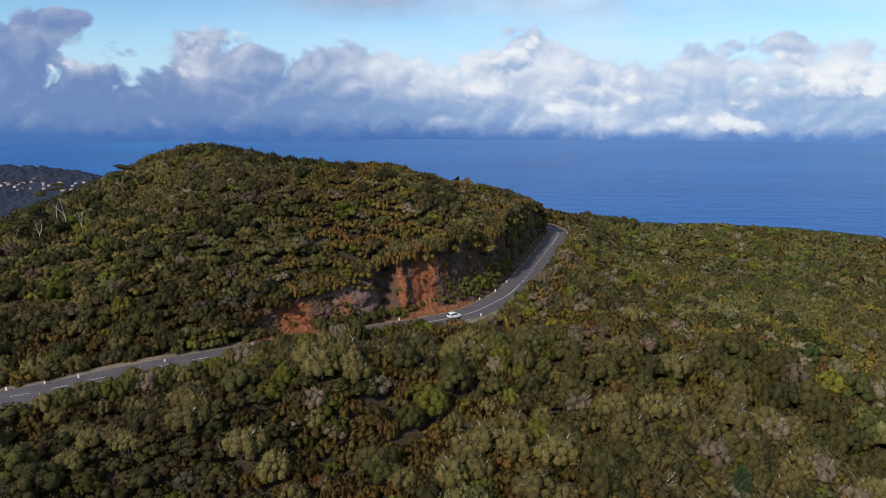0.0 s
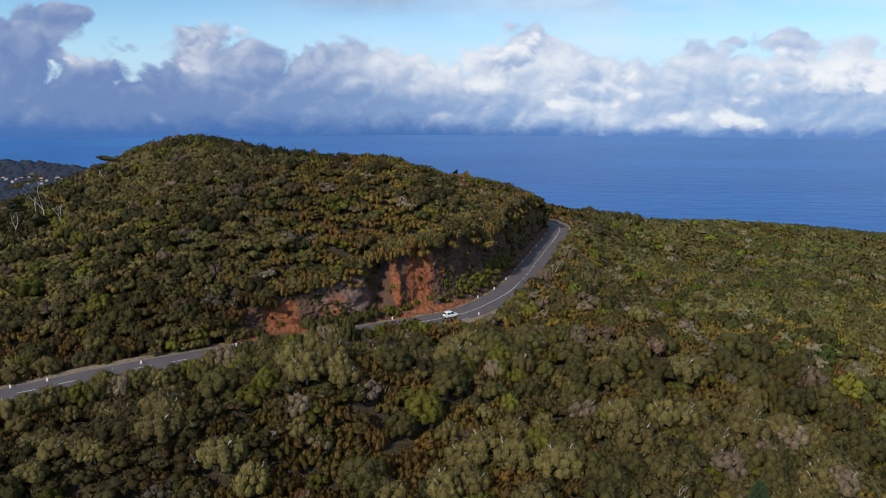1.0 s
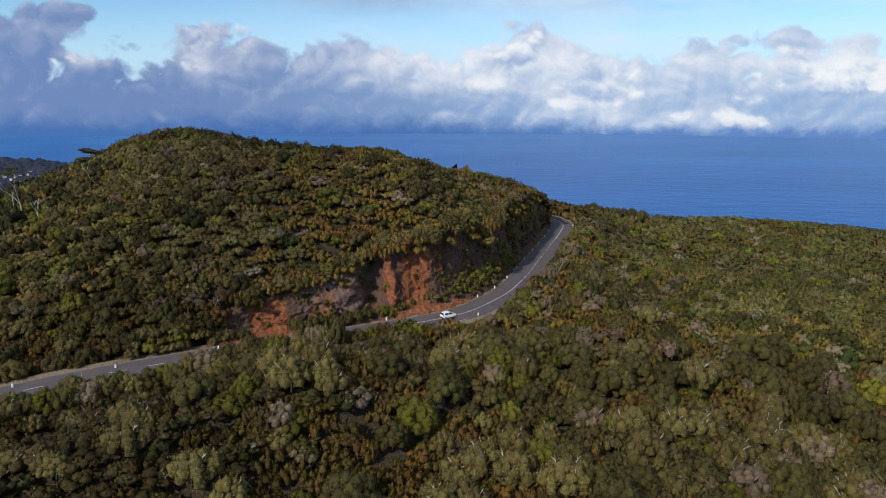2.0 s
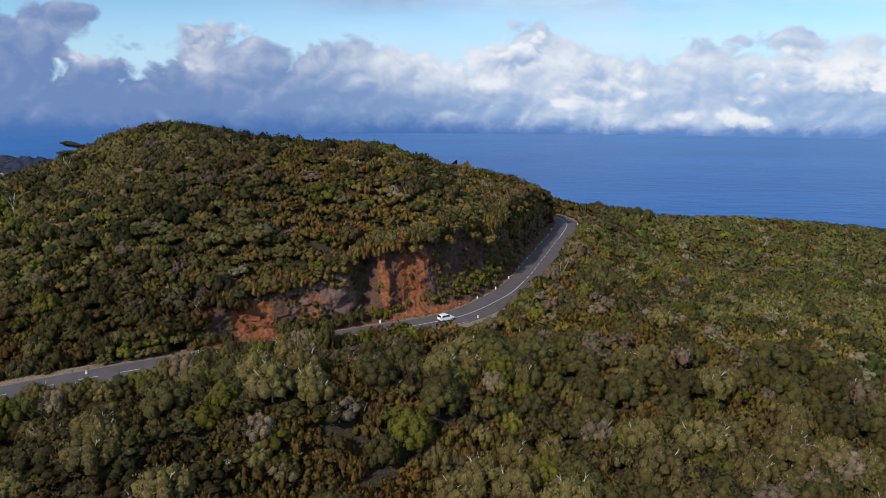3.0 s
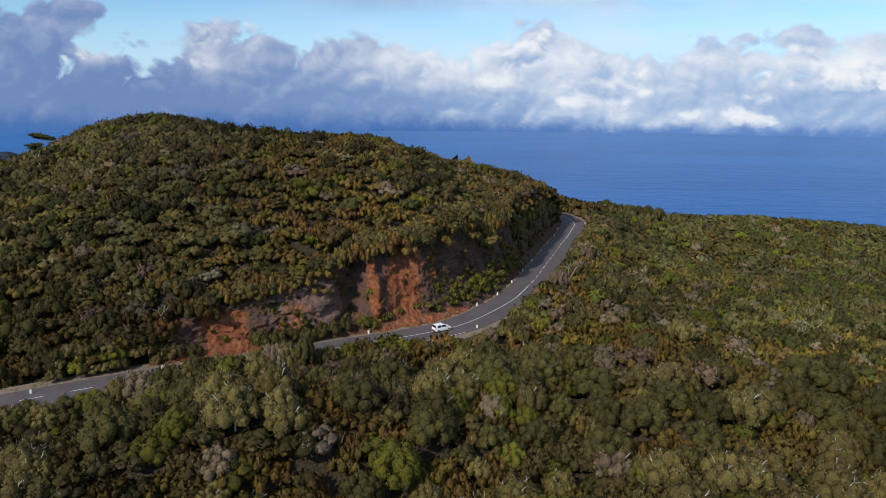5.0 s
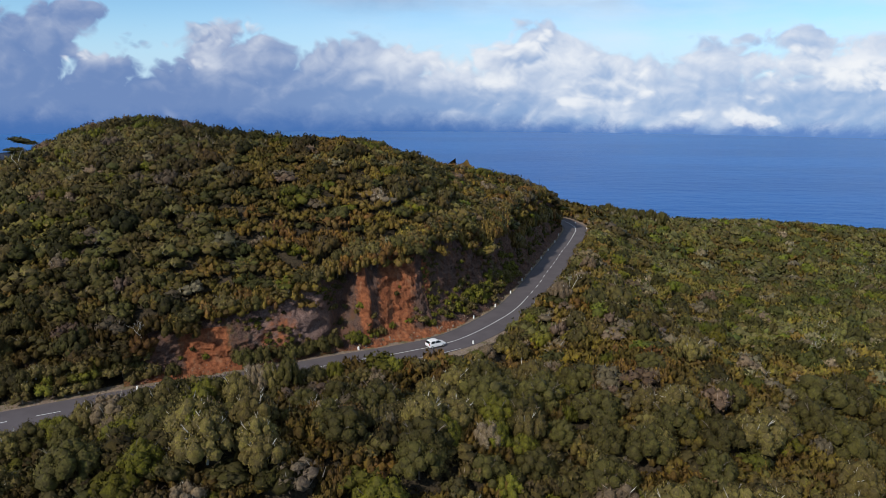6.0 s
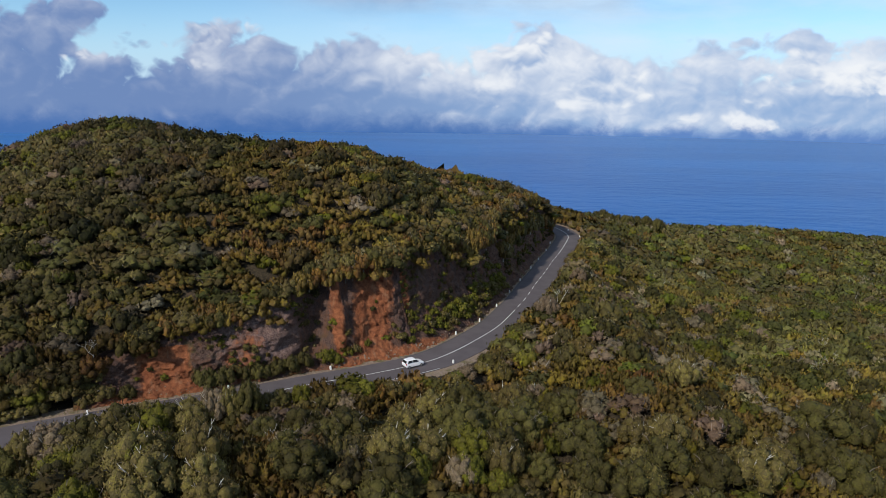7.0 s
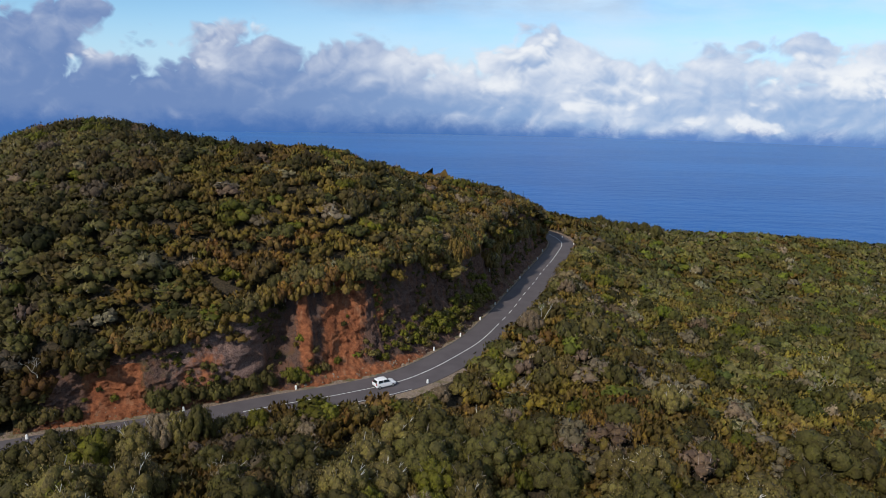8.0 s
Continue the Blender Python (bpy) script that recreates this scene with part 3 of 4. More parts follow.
def open_ground(x, y, clear_left=6.4, clear_right=7.0):
    """Where shrubs may stand: off the road and off the cut bank."""
    s, d = road_frame(x, y)
    g = natural(x, y)
    on_bank = (d > 0) & ((d - 5.2) * steepness(s) < np.where(s < 165, 0.2, 0.86) * g) & (s > 118)
    return ~((d < clear_left) & (d > -clear_right)) & ~on_bank


def behind(x, y):
    """Beyond the crest of the hill."""
    return (y > 262 - 0.1 * (x + 70)) & (x < 14) & (y > 212 + 0.9 * (x + 40))


def wide(x, y):
    return np.abs(x - 5) < 0.72 * y + 10


def tree_share(x, y):
    """How much of the cover is larger trees: most below the road, few on the heath hill."""
    s, d = road_frame(x, y)
    hill = (d > 0) & (y > 140)
    left = np.clip((-x - 20) / 60, 0, 1)
    base = np.where(hill, 0.14 + 0.75 * left, np.where(y < 150, 0.78, 0.50))
    return base + 0.45 * wave(x, y, 12.0, 4.0)


def grow(name, label, level, stock, x, y, kinds, size, tall):
    """One object for all the plants of a stretch of land."""
    z, s, d = ground_height(x, y)
    dry = 1 + 0.32 * np.clip((x - 30) / 60, 0, 1) - 0.30 * np.clip((-x - 15) / 20, 0, 1) + 0.32 * np.clip((-x - 58) / 25, 0, 1)      # leaf colour factor by x: lighter at the right, darker between -15 and -83
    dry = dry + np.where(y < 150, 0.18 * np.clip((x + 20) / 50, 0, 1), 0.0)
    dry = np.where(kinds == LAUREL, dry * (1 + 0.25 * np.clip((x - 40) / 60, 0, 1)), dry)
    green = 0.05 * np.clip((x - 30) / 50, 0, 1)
    parts, cols, faces = [], [], []
    for i in range(len(x)):
        tris, factor, face = stock[level][kinds[i]][RNG.integers(5)]
        r, h = size[i], tall[i]
        a, lean = RNG.uniform(0, 6.283), RNG.normal(0, 0.1, 2)
        c, q = math.cos(a), math.sin(a)
        m = np.array(((c * r, q * r, 0), (-q * r, c * r, 0), (lean[0] * h, lean[1] * h, h)))
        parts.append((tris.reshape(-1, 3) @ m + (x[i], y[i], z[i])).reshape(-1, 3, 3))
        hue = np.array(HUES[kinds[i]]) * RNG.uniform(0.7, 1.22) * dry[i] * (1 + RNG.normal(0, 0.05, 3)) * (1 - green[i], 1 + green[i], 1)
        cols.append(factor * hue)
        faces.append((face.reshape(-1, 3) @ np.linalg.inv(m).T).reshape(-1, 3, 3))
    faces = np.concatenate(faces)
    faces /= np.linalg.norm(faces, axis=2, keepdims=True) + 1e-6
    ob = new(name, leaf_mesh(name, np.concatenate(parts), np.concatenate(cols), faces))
    return tagged(ob, label, "shrubs", kind="stuff")


def limb(bm, a, b, ra, rb, sides=5):
    """A tapered round stick from a to b."""
    a, b = Vector(a), Vector(b)
    axis = (b - a).normalized()
    u = axis.orthogonal().normalized()
    w = axis.cross(u)
    rings = []
    for p, r in ((a, ra), (b, rb)):
        rings.append([bm.verts.new(p + (u * math.cos(k * 6.2832 / sides) + w * math.sin(k * 6.2832 / sides)) * r) for k in range(sides)])
    for k in range(sides):
        bm.faces.new((rings[0][k], rings[0][(k + 1) % sides], rings[1][(k + 1) % sides], rings[1][k]))
    bm.faces.new(rings[1])


def part(name, bm, mat, parent, label=""):
    me = bpy.data.meshes.new(name)
    bm.to_mesh(me)
    bm.free()
    me.materials.append(mat)
    ob = new(name, me)
    ob.parent = parent
    return tagged(ob, label) if label else ob


def trunk_mesh(rng):
    """Trunk with forking limbs, 1 high and reaching 0.7 sideways."""
    bm = bmesh.new()
    limb(bm, (0, 0, -0.15), (0.02, 0.01, 0.3), 0.045, 0.034)
    for i in range(6):
        a, r, h = i * 1.9 + rng.uniform(0, 0.6), rng.uniform(0.25, 0.62), rng.uniform(0.5, 0.8)
        e = (r * math.cos(a), r * math.sin(a), h)
        limb(bm, (0.02, 0.01, 0.26), e, 0.026, 0.012, 4)
        for _ in range(2):
            limb(bm, e, (e[0] * 1.25 + rng.uniform(-0.1, 0.1), e[1] * 1.25 + rng.uniform(-0.1, 0.1), h + rng.uniform(0.05, 0.16)), 0.012, 0.005, 3)
    return bm


MODELS = {}
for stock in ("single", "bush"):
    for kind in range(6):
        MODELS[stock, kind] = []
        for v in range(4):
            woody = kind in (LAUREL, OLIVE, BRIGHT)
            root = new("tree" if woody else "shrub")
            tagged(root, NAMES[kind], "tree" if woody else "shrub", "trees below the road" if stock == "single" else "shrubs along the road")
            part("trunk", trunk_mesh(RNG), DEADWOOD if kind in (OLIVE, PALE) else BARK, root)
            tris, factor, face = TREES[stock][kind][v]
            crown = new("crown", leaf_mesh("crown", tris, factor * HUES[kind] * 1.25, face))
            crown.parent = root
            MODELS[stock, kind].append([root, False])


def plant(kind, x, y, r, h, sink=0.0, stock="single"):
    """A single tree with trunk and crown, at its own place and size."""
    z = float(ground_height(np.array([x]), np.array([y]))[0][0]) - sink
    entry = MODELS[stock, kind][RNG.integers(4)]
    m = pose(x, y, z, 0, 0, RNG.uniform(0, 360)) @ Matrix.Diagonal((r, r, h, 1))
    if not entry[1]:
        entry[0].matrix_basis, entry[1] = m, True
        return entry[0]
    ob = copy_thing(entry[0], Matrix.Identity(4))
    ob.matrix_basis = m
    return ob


# larger trees: big crowns below the road, smaller ones on the hill and the ridge
tx, ty = scatter(4.6, -240, 330, 84, 450, lambda x, y: open_ground(x, y, 7.0, 8.4) & wide(x, y) & ~behind(x, y))
_, ts, td = ground_height(tx, ty)
below = (td < 0) & (ty < 152)
keep = RNG.uniform(0, 1, len(tx)) < tree_share(tx, ty) * np.where(below, 0.72, 1.0)
tx, ty, td, below = tx[keep], ty[keep], td[keep], below[keep]
tk = tree_kind(tx, ty)
tr = np.where(below, RNG.triangular(1.7, 2.9, 4.8, len(tx)), RNG.triangular(1.5, 2.3, 3.6, len(tx)) * np.where(ty > 250, 1.15, 1.0))
tr = np.where((td < 0) & (td > -14), np.minimum(tr, 2.0), tr)
th = tr * RNG.uniform(1.35, 1.85, len(tx))
th = np.where(ty > 150, np.minimum(th, 4.2), np.minimum(th, 6.6))
single = (ty > 92) & (ty < 152) & (tx > -75) & (tx < 85) & (td < -4)
single[np.nonzero(single)[0][300:]] = False
for i in np.nonzero(single)[0]:
    plant(int(tk[i]), float(tx[i]), float(ty[i]), float(tr[i]), float(th[i]))
for level, lo, hi, name, label in (("near", 0, 150, "mixed_woodland", "laurel and olive green trees in the scrub below the road"),
                                   ("mid", 150, 270, "hill_woodland", "darker laurel trees among the heath of the hill"),
                                   ("far", 270, 999, "ridge_woodland", "low evergreen trees along the far ridge")):
    q = (ty >= lo) & (ty < hi) & ~single
    grow(name, label, level, TREES, tx[q], ty[q], tk[q], tr[q], th[q])


def clear_of_trees(x, y):
    ok = np.ones(len(x), bool)
    for a in range(0, len(x), 4000):
        d = (x[a:a + 4000, None] - tx[None]) ** 2 + (y[a:a + 4000, None] - ty[None]) ** 2
        ok[a:a + 4000] = ~(d < (0.55 * tr[None]) ** 2).any(1)
    return ok


def understory(name, label, level, step, box, size, tall):
    x, y = scatter(step, *box, lambda x, y: open_ground(x, y) & wide(x, y) & ~behind(x, y) & (x > -400))
    q = clear_of_trees(x, y)
    x, y = x[q], y[q]
    grow(name, label, level, SHRUBS, x, y, shrub_kind(x, y), size * RNG.uniform(0.72, 1.45, len(x)), tall * RNG.uniform(0.72, 1.28, len(x)))


understory("heath_scrub", "ochre and olive heath scrub below the road", "near", 2.4, (-120, 130, 84, 150), 2.2, 2.7)
understory("hill_heath", "russet and olive tree heath covering the hill", "mid", 2.45, (-190, 200, 150, 264), 2.15, 2.4)
understory("far_heath", "far ochre scrub along the ridge", "far", 3.5, (-240, 330, 264, 450), 3.1, 3.0)


# trees that screen the road on its downhill side
k = 0
for q in np.arange(122, 232, 2.4):
    d = -RNG.uniform(7.2, 8.8) - (0.7 if q > 190 else 0.0)
    p = on_road(q + RNG.uniform(-0.6, 0.6), d)
    tall = 4.6 if q < 158 else 6.0 if q < 183 else 3.6 if q < 190 else 2.6
    kind = (OLIVE, LAUREL, OLIVE, LAUREL, BRIGHT, LAUREL, OLIVE, PALE)[k % 8]
    plant(kind, p.x, p.y, RNG.uniform(2.9, 3.8) * (1.0 if 158 < q < 175 else 0.75 if q < 158 else 0.6), tall * RNG.uniform(0.85, 1.15))
    k += 1
for q in np.arange(233, 378, 1.9):
    p = on_road(q + RNG.uniform(-0.6, 0.6), -RNG.uniform(5.6, 6.8) - (0.0 if q < 330 else RNG.uniform(-0.6, 1.5)))
    plant((HEATH, OLIVE, PALE, HEATH, RUST, OLIVE)[k % 6], p.x, p.y, RNG.uniform(1.3, 2.0), RNG.uniform(2.0, 3.0), stock="bush")
    k += 1
# heath that hangs over the top edge of the bank
for row, reach_in in ((0, 0.2), (1, 1.7)):
    for q in np.arange(168 if row else 181, 345, 1.7):
        top = bank_top(int(round(q * 10)))
        d = 5.2 + top / steepness(q) + reach_in + RNG.uniform(-0.4, 0.5) + (0.6 if q < 181 else 0.0)
        low = 0.0
        if q > 266 and row == 0:
            d, low = d - 1.2, 0.2 * top
        p = on_road(q + RNG.uniform(-0.5, 0.5), d)
        plant((HEATH, HEATH, OLIVE, RUST, HEATH, LAUREL)[RNG.integers(6)], p.x, p.y, RNG.uniform(1.7, 2.4),
              RNG.uniform(3.6, 4.8) if q > 248 else RNG.uniform(2.4, 3.2), low, "bush")
# single trees that stand out
for kind, x, y, r, h in ((OLIVE, -18.9, 122.5, 3.1, 7.0), (OLIVE, -17.2, 118.5, 2.8, 5.6), (LAUREL, -29, 122, 2.9, 5.2), (LAUREL, -34, 119, 2.6, 4.8),
                         (BRIGHT, -24.5, 120, 2.3, 5.2), (OLIVE, 2.0, 127.5, 3.0, 5.8), (BRIGHT, 5.0, 125.5, 2.2, 5.0), (PALE, 10.4, 126.6, 2.1, 4.8),
                         (OLIVE, 16.0, 129.5, 2.6, 6.0), (BRIGHT, 15.2, 127.5, 2.2, 4.0), (OLIVE, 33.6, 135.5, 2.5, 4.2), (PALE, 27.5, 176.0, 2.3, 5.2),
                         (PALE, 28.0, 181.5, 2.1, 4.6), (LAUREL, 24.4, 143.8, 2.6, 5.0), (OLIVE, -31.8, 136.0, 2.6, 5.0), (OLIVE, -24.6, 135.8, 2.5, 5.0),
                         (LAUREL, 40.0, 126.0, 3.0, 4.6), (BRIGHT, 80.9, 142.7, 3.4, 4.2)):
    plant(kind, x, y, r, h)


# ---- bushes on and below the bank ----
def bush_at(s, h, r, tall, kind):
    p = bank_point(s, h)[0]
    entry = MODELS["bush", kind][RNG.integers(4)]
    ob = copy_thing(entry[0], Matrix.Identity(4))
    ob.matrix_basis = pose(p.x, p.y, p.z - 0.25 * tall, 0, 0, RNG.uniform(0, 360)) @ Matrix.Diagonal((r, r, tall, 1))
    ob.name = "bush"
    tagged(ob, "dark green bush growing at the foot of the bank" if kind == LAUREL else "yellow-green bush growing on the earth bank", "bush", "bushes on the bank")


for s, h, r, tall, kind in ((178.2, 0.7, 2.1, 3.9, LAUREL), (181, 0.6, 1.9, 3.4, LAUREL), (184.2, 0.6, 1.4, 2.8, LAUREL), (186.6, 0.6, 1.8, 3.1, LAUREL),
                            (189.2, 0.7, 1.5, 2.8, LAUREL), (191.6, 0.8, 1.7, 3.3, LAUREL), (193.8, 1.1, 1.5, 3.1, LAUREL), (197.6, 1.0, 1.6, 3.1, BRIGHT),
                            (199.2, 0.8, 1.1, 2.2, BRIGHT), (201.5, 1.4, 1.0, 1.9, BRIGHT), (203.3, 1.6, 1.0, 1.8, OLIVE), (206, 2.2, 0.8, 1.4, BRIGHT),
                            (167, 0.8, 1.3, 2.4, LAUREL), (164, 1.0, 1.5, 2.6, OLIVE), (210, 2.4, 0.8, 1.3, BRIGHT), (199.6, 6.5, 0.9, 1.6, BRIGHT)):
    bush_at(s, h, r, tall, kind)
for s in np.arange(146, 163, 1.3):
    for h in (0.7, 2.0, 3.4):
        if RNG.uniform() < 0.75:
            bush_at(s + RNG.uniform(-0.5, 0.5), h + RNG.uniform(-0.4, 0.4), RNG.uniform(1.0, 1.6), RNG.uniform(1.5, 2.4), (OLIVE, LAUREL, BRIGHT, OLIVE)[RNG.integers(4)])
for s in np.arange(213.5, 266, 1.25):
    for h in (1.0, 2.2, 3.4, 4.8):
        lush = np.clip((s - 214) / 14, 0.1, 1.0) * (1.0 if h < 3 else 0.7 if h < 4 else 0.25)
        if RNG.uniform() < lush:
            bush_at(s + RNG.uniform(-0.6, 0.6), h + RNG.uniform(-0.5, 0.5) + (0.4 if s > 222 else 0), RNG.uniform(0.75, 1.2), RNG.uniform(1.1, 1.8), (BRIGHT, OLIVE, BRIGHT, OLIVE, BRIGHT)[RNG.integers(5)])


def bank_tufts():
    """Small plants that cling to the bank."""
    parts, cols = [], []
    for _ in range(1300):
        s, f = RNG.uniform(162, 345), RNG.uniform(0.12, 1.0)
        if (165 < s < 177 or 202 < s < 212) and RNG.uniform() < 0.88:
            continue
        if wave(np.array([s * 2.0]), np.array([f * 20]), 4.0, 2.0)[0] < -0.15:
            continue
        p = bank_point(s, f * bank_reach(s))[0]
        kind = (BRIGHT, OLIVE, HEATH, LAUREL)[RNG.integers(4)]
        tris, factor, _ = SHRUBS["far"][kind][RNG.integers(4)]
        r = RNG.uniform(0.3, 0.85)
        parts.append(tris * (r, r, r * 1.2) + (p.x, p.y, p.z - 0.3 * r))
        cols.append(factor * HUES[kind] * RNG.uniform(0.8, 1.2))
    tagged(new("bank_plants", leaf_mesh("bank_plants", np.concatenate(parts), np.concatenate(cols))), "small green plants clinging to the earth bank", "plants", kind="stuff")


bank_tufts()


# ---- road markings, posts and gutter ----
def line_piece(name, s0, s1, d=0.0, w=0.07):
    ob = ribbon(name, s0, s1, d - w, d + w, 0.026, PAINT, 0.5, road)
    return ob


def nearest_s(x, y):
    return float(road_frame(np.array([x]), np.array([y]))[0][0])


line_piece("centre_line", nearest_s(-16.8, 150.3), nearest_s(23.1, 193.8))
line_piece("centre_line", nearest_s(41.8, 252), nearest_s(45.1, 299.3))
for q in np.arange(nearest_s(23.1, 193.8) + 2.4, nearest_s(41.8, 252) - 2, 5.2):
    line_piece("line_dash", q, q + 2.6)
for q in np.arange(40, nearest_s(-16.8, 150.3) - 3, 6.4):
    line_piece("line_dash", q, q + 3.2)
line_piece("edge_line", 176, 214, -EDGE_RIGHT + 0.25, 0.05)

DARK = plain("dark_concrete", (0.05, 0.045, 0.045, 1), (0.11, 0.10, 0.095, 1), 1.5, 0.9, 0.3)
tagged(ribbon("gutter", 212, END, EDGE_LEFT + 0.02, EDGE_LEFT + 0.45, -0.03, DARK), "narrow dark drainage gutter beside the asphalt", "gutter", kind="structure")


def build_post():
    """Squat white limewashed stone with a rounded top."""
    bm = bmesh.new()
    rings = []
    for z, r in ((-0.2, 0.15), (0.0, 0.15), (0.5, 0.125), (0.6, 0.115), (0.66, 0.085), (0.69, 0.03)):
        rings.append([bm.verts.new((r * sx * 1.15, r * sy, z)) for sx, sy in ((-1, -0.7), (-0.7, -1), (0.7, -1), (1, -0.7), (1, 0.7), (0.7, 1), (-0.7, 1), (-1, 0.7))])
    for a, b in zip(rings, rings[1:]):
        for i in range(8):
            bm.faces.new((a[i], a[(i + 1) % 8], b[(i + 1) % 8], b[i]))
    bm.faces.new(rings[-1])
    me = bpy.data.meshes.new("marker_post")
    bm.to_mesh(me)
    bm.free()
    me.materials.append(LIMEWASH)
    return tagged(new("marker_post", me), "squat white limewashed stone marker post beside the road", "marker post", "roadside marker posts")


POSTS = ((-25.5, 150.2), (-11.1, 158.6), (2.6, 168.8), (10.0, 177.1), (14.9, 185.2), (19.1, 195.7), (22.9, 207.1), (26.5, 218.3), (30.7, 231.3),
         (34.2, 242.2), (38.1, 254.6), (41.0, 266.0), (-10.9, 148.8), (9.5, 162.3), (17.7, 172.2), (46.8, 253.3), (52.8, 277.8), (50.8, 289.3),
         (47.2, 299.5), (-81.4, 116.6), (-76.0, 119.5), (-71.2, 122.5), (-57.9, 131.0), (-42.5, 140.8))
post = build_post()
for i, (x, y) in enumerate(POSTS):
    q = nearest_s(x, y)
    k = int(q)
    m = pose(x, y, -0.05, RNG.uniform(-2, 2), RNG.uniform(-2, 2), math.degrees(math.atan2(ALONG[k][1], ALONG[k][0])) + RNG.uniform(-5, 5))
    if i == 0:
        post.matrix_basis = m
    else:
        copy_thing(post, m)


# ---- the car ----
CARPAINT, _n, _s = material("white_car_paint", 0.25)
_s.inputs["Base Color"].default_value, _s.inputs["Coat Weight"].default_value = (0.78, 0.78, 0.79, 1), 0.5
CARGLASS, _n, _s = material("tinted_glass", 0.08)
_s.inputs["Base Color"].default_value, _s.inputs["Specular IOR Level"].default_value = (0.012, 0.013, 0.015, 1), 0.6
RUBBER = plain("tyre_rubber", (0.015, 0.015, 0.015, 1), (0.03, 0.03, 0.03, 1), 8.0, 0.9)
ALLOY = plain("alloy", (0.35, 0.35, 0.36, 1), (0.5, 0.5, 0.5, 1), 8.0, 0.4, 0.0, 0.8)
TRIM = plain("black_plastic", (0.02, 0.02, 0.02, 1), (0.035, 0.035, 0.035, 1), 6.0, 0.7)
REDLENS, _n, _s = material("red_lens", 0.2)
_s.inputs["Base Color"].default_value = (0.35, 0.012, 0.01, 1)
CLEARLENS, _n, _s = material("clear_lens", 0.1)
_s.inputs["Base Color"].default_value = (0.6, 0.62, 0.65, 1)
PLATE, _n, _s = material("plate", 0.5)
_s.inputs["Base Color"].default_value = (0.6, 0.6, 0.58, 1)


def loft(bm, sections):
    rings = [[bm.verts.new(p) for p in sec] for sec in sections]
    n = len(rings[0])
    for a, b in zip(rings, rings[1:]):
        for i in range(n):
            bm.faces.new((a[i], a[(i + 1) % n], b[(i + 1) % n], b[i]))
    bm.faces.new(rings[0][::-1])
    bm.faces.new(rings[-1])
    bmesh.ops.recalc_face_normals(bm, faces=bm.faces)


def slab(bm, corners, thick):
    """A thin panel from four corners, thickened along its normal."""
    c = [Vector(p) for p in corners]
    n = (c[1] - c[0]).cross(c[2] - c[0]).normalized() * thick
    a, b = [bm.verts.new(p) for p in c], [bm.verts.new(p + n) for p in c]
    bm.faces.new(a[::-1])
    bm.faces.new(b)
    for i in range(4):
        bm.faces.new((a[i], a[(i + 1) % 4], b[(i + 1) % 4], b[i]))


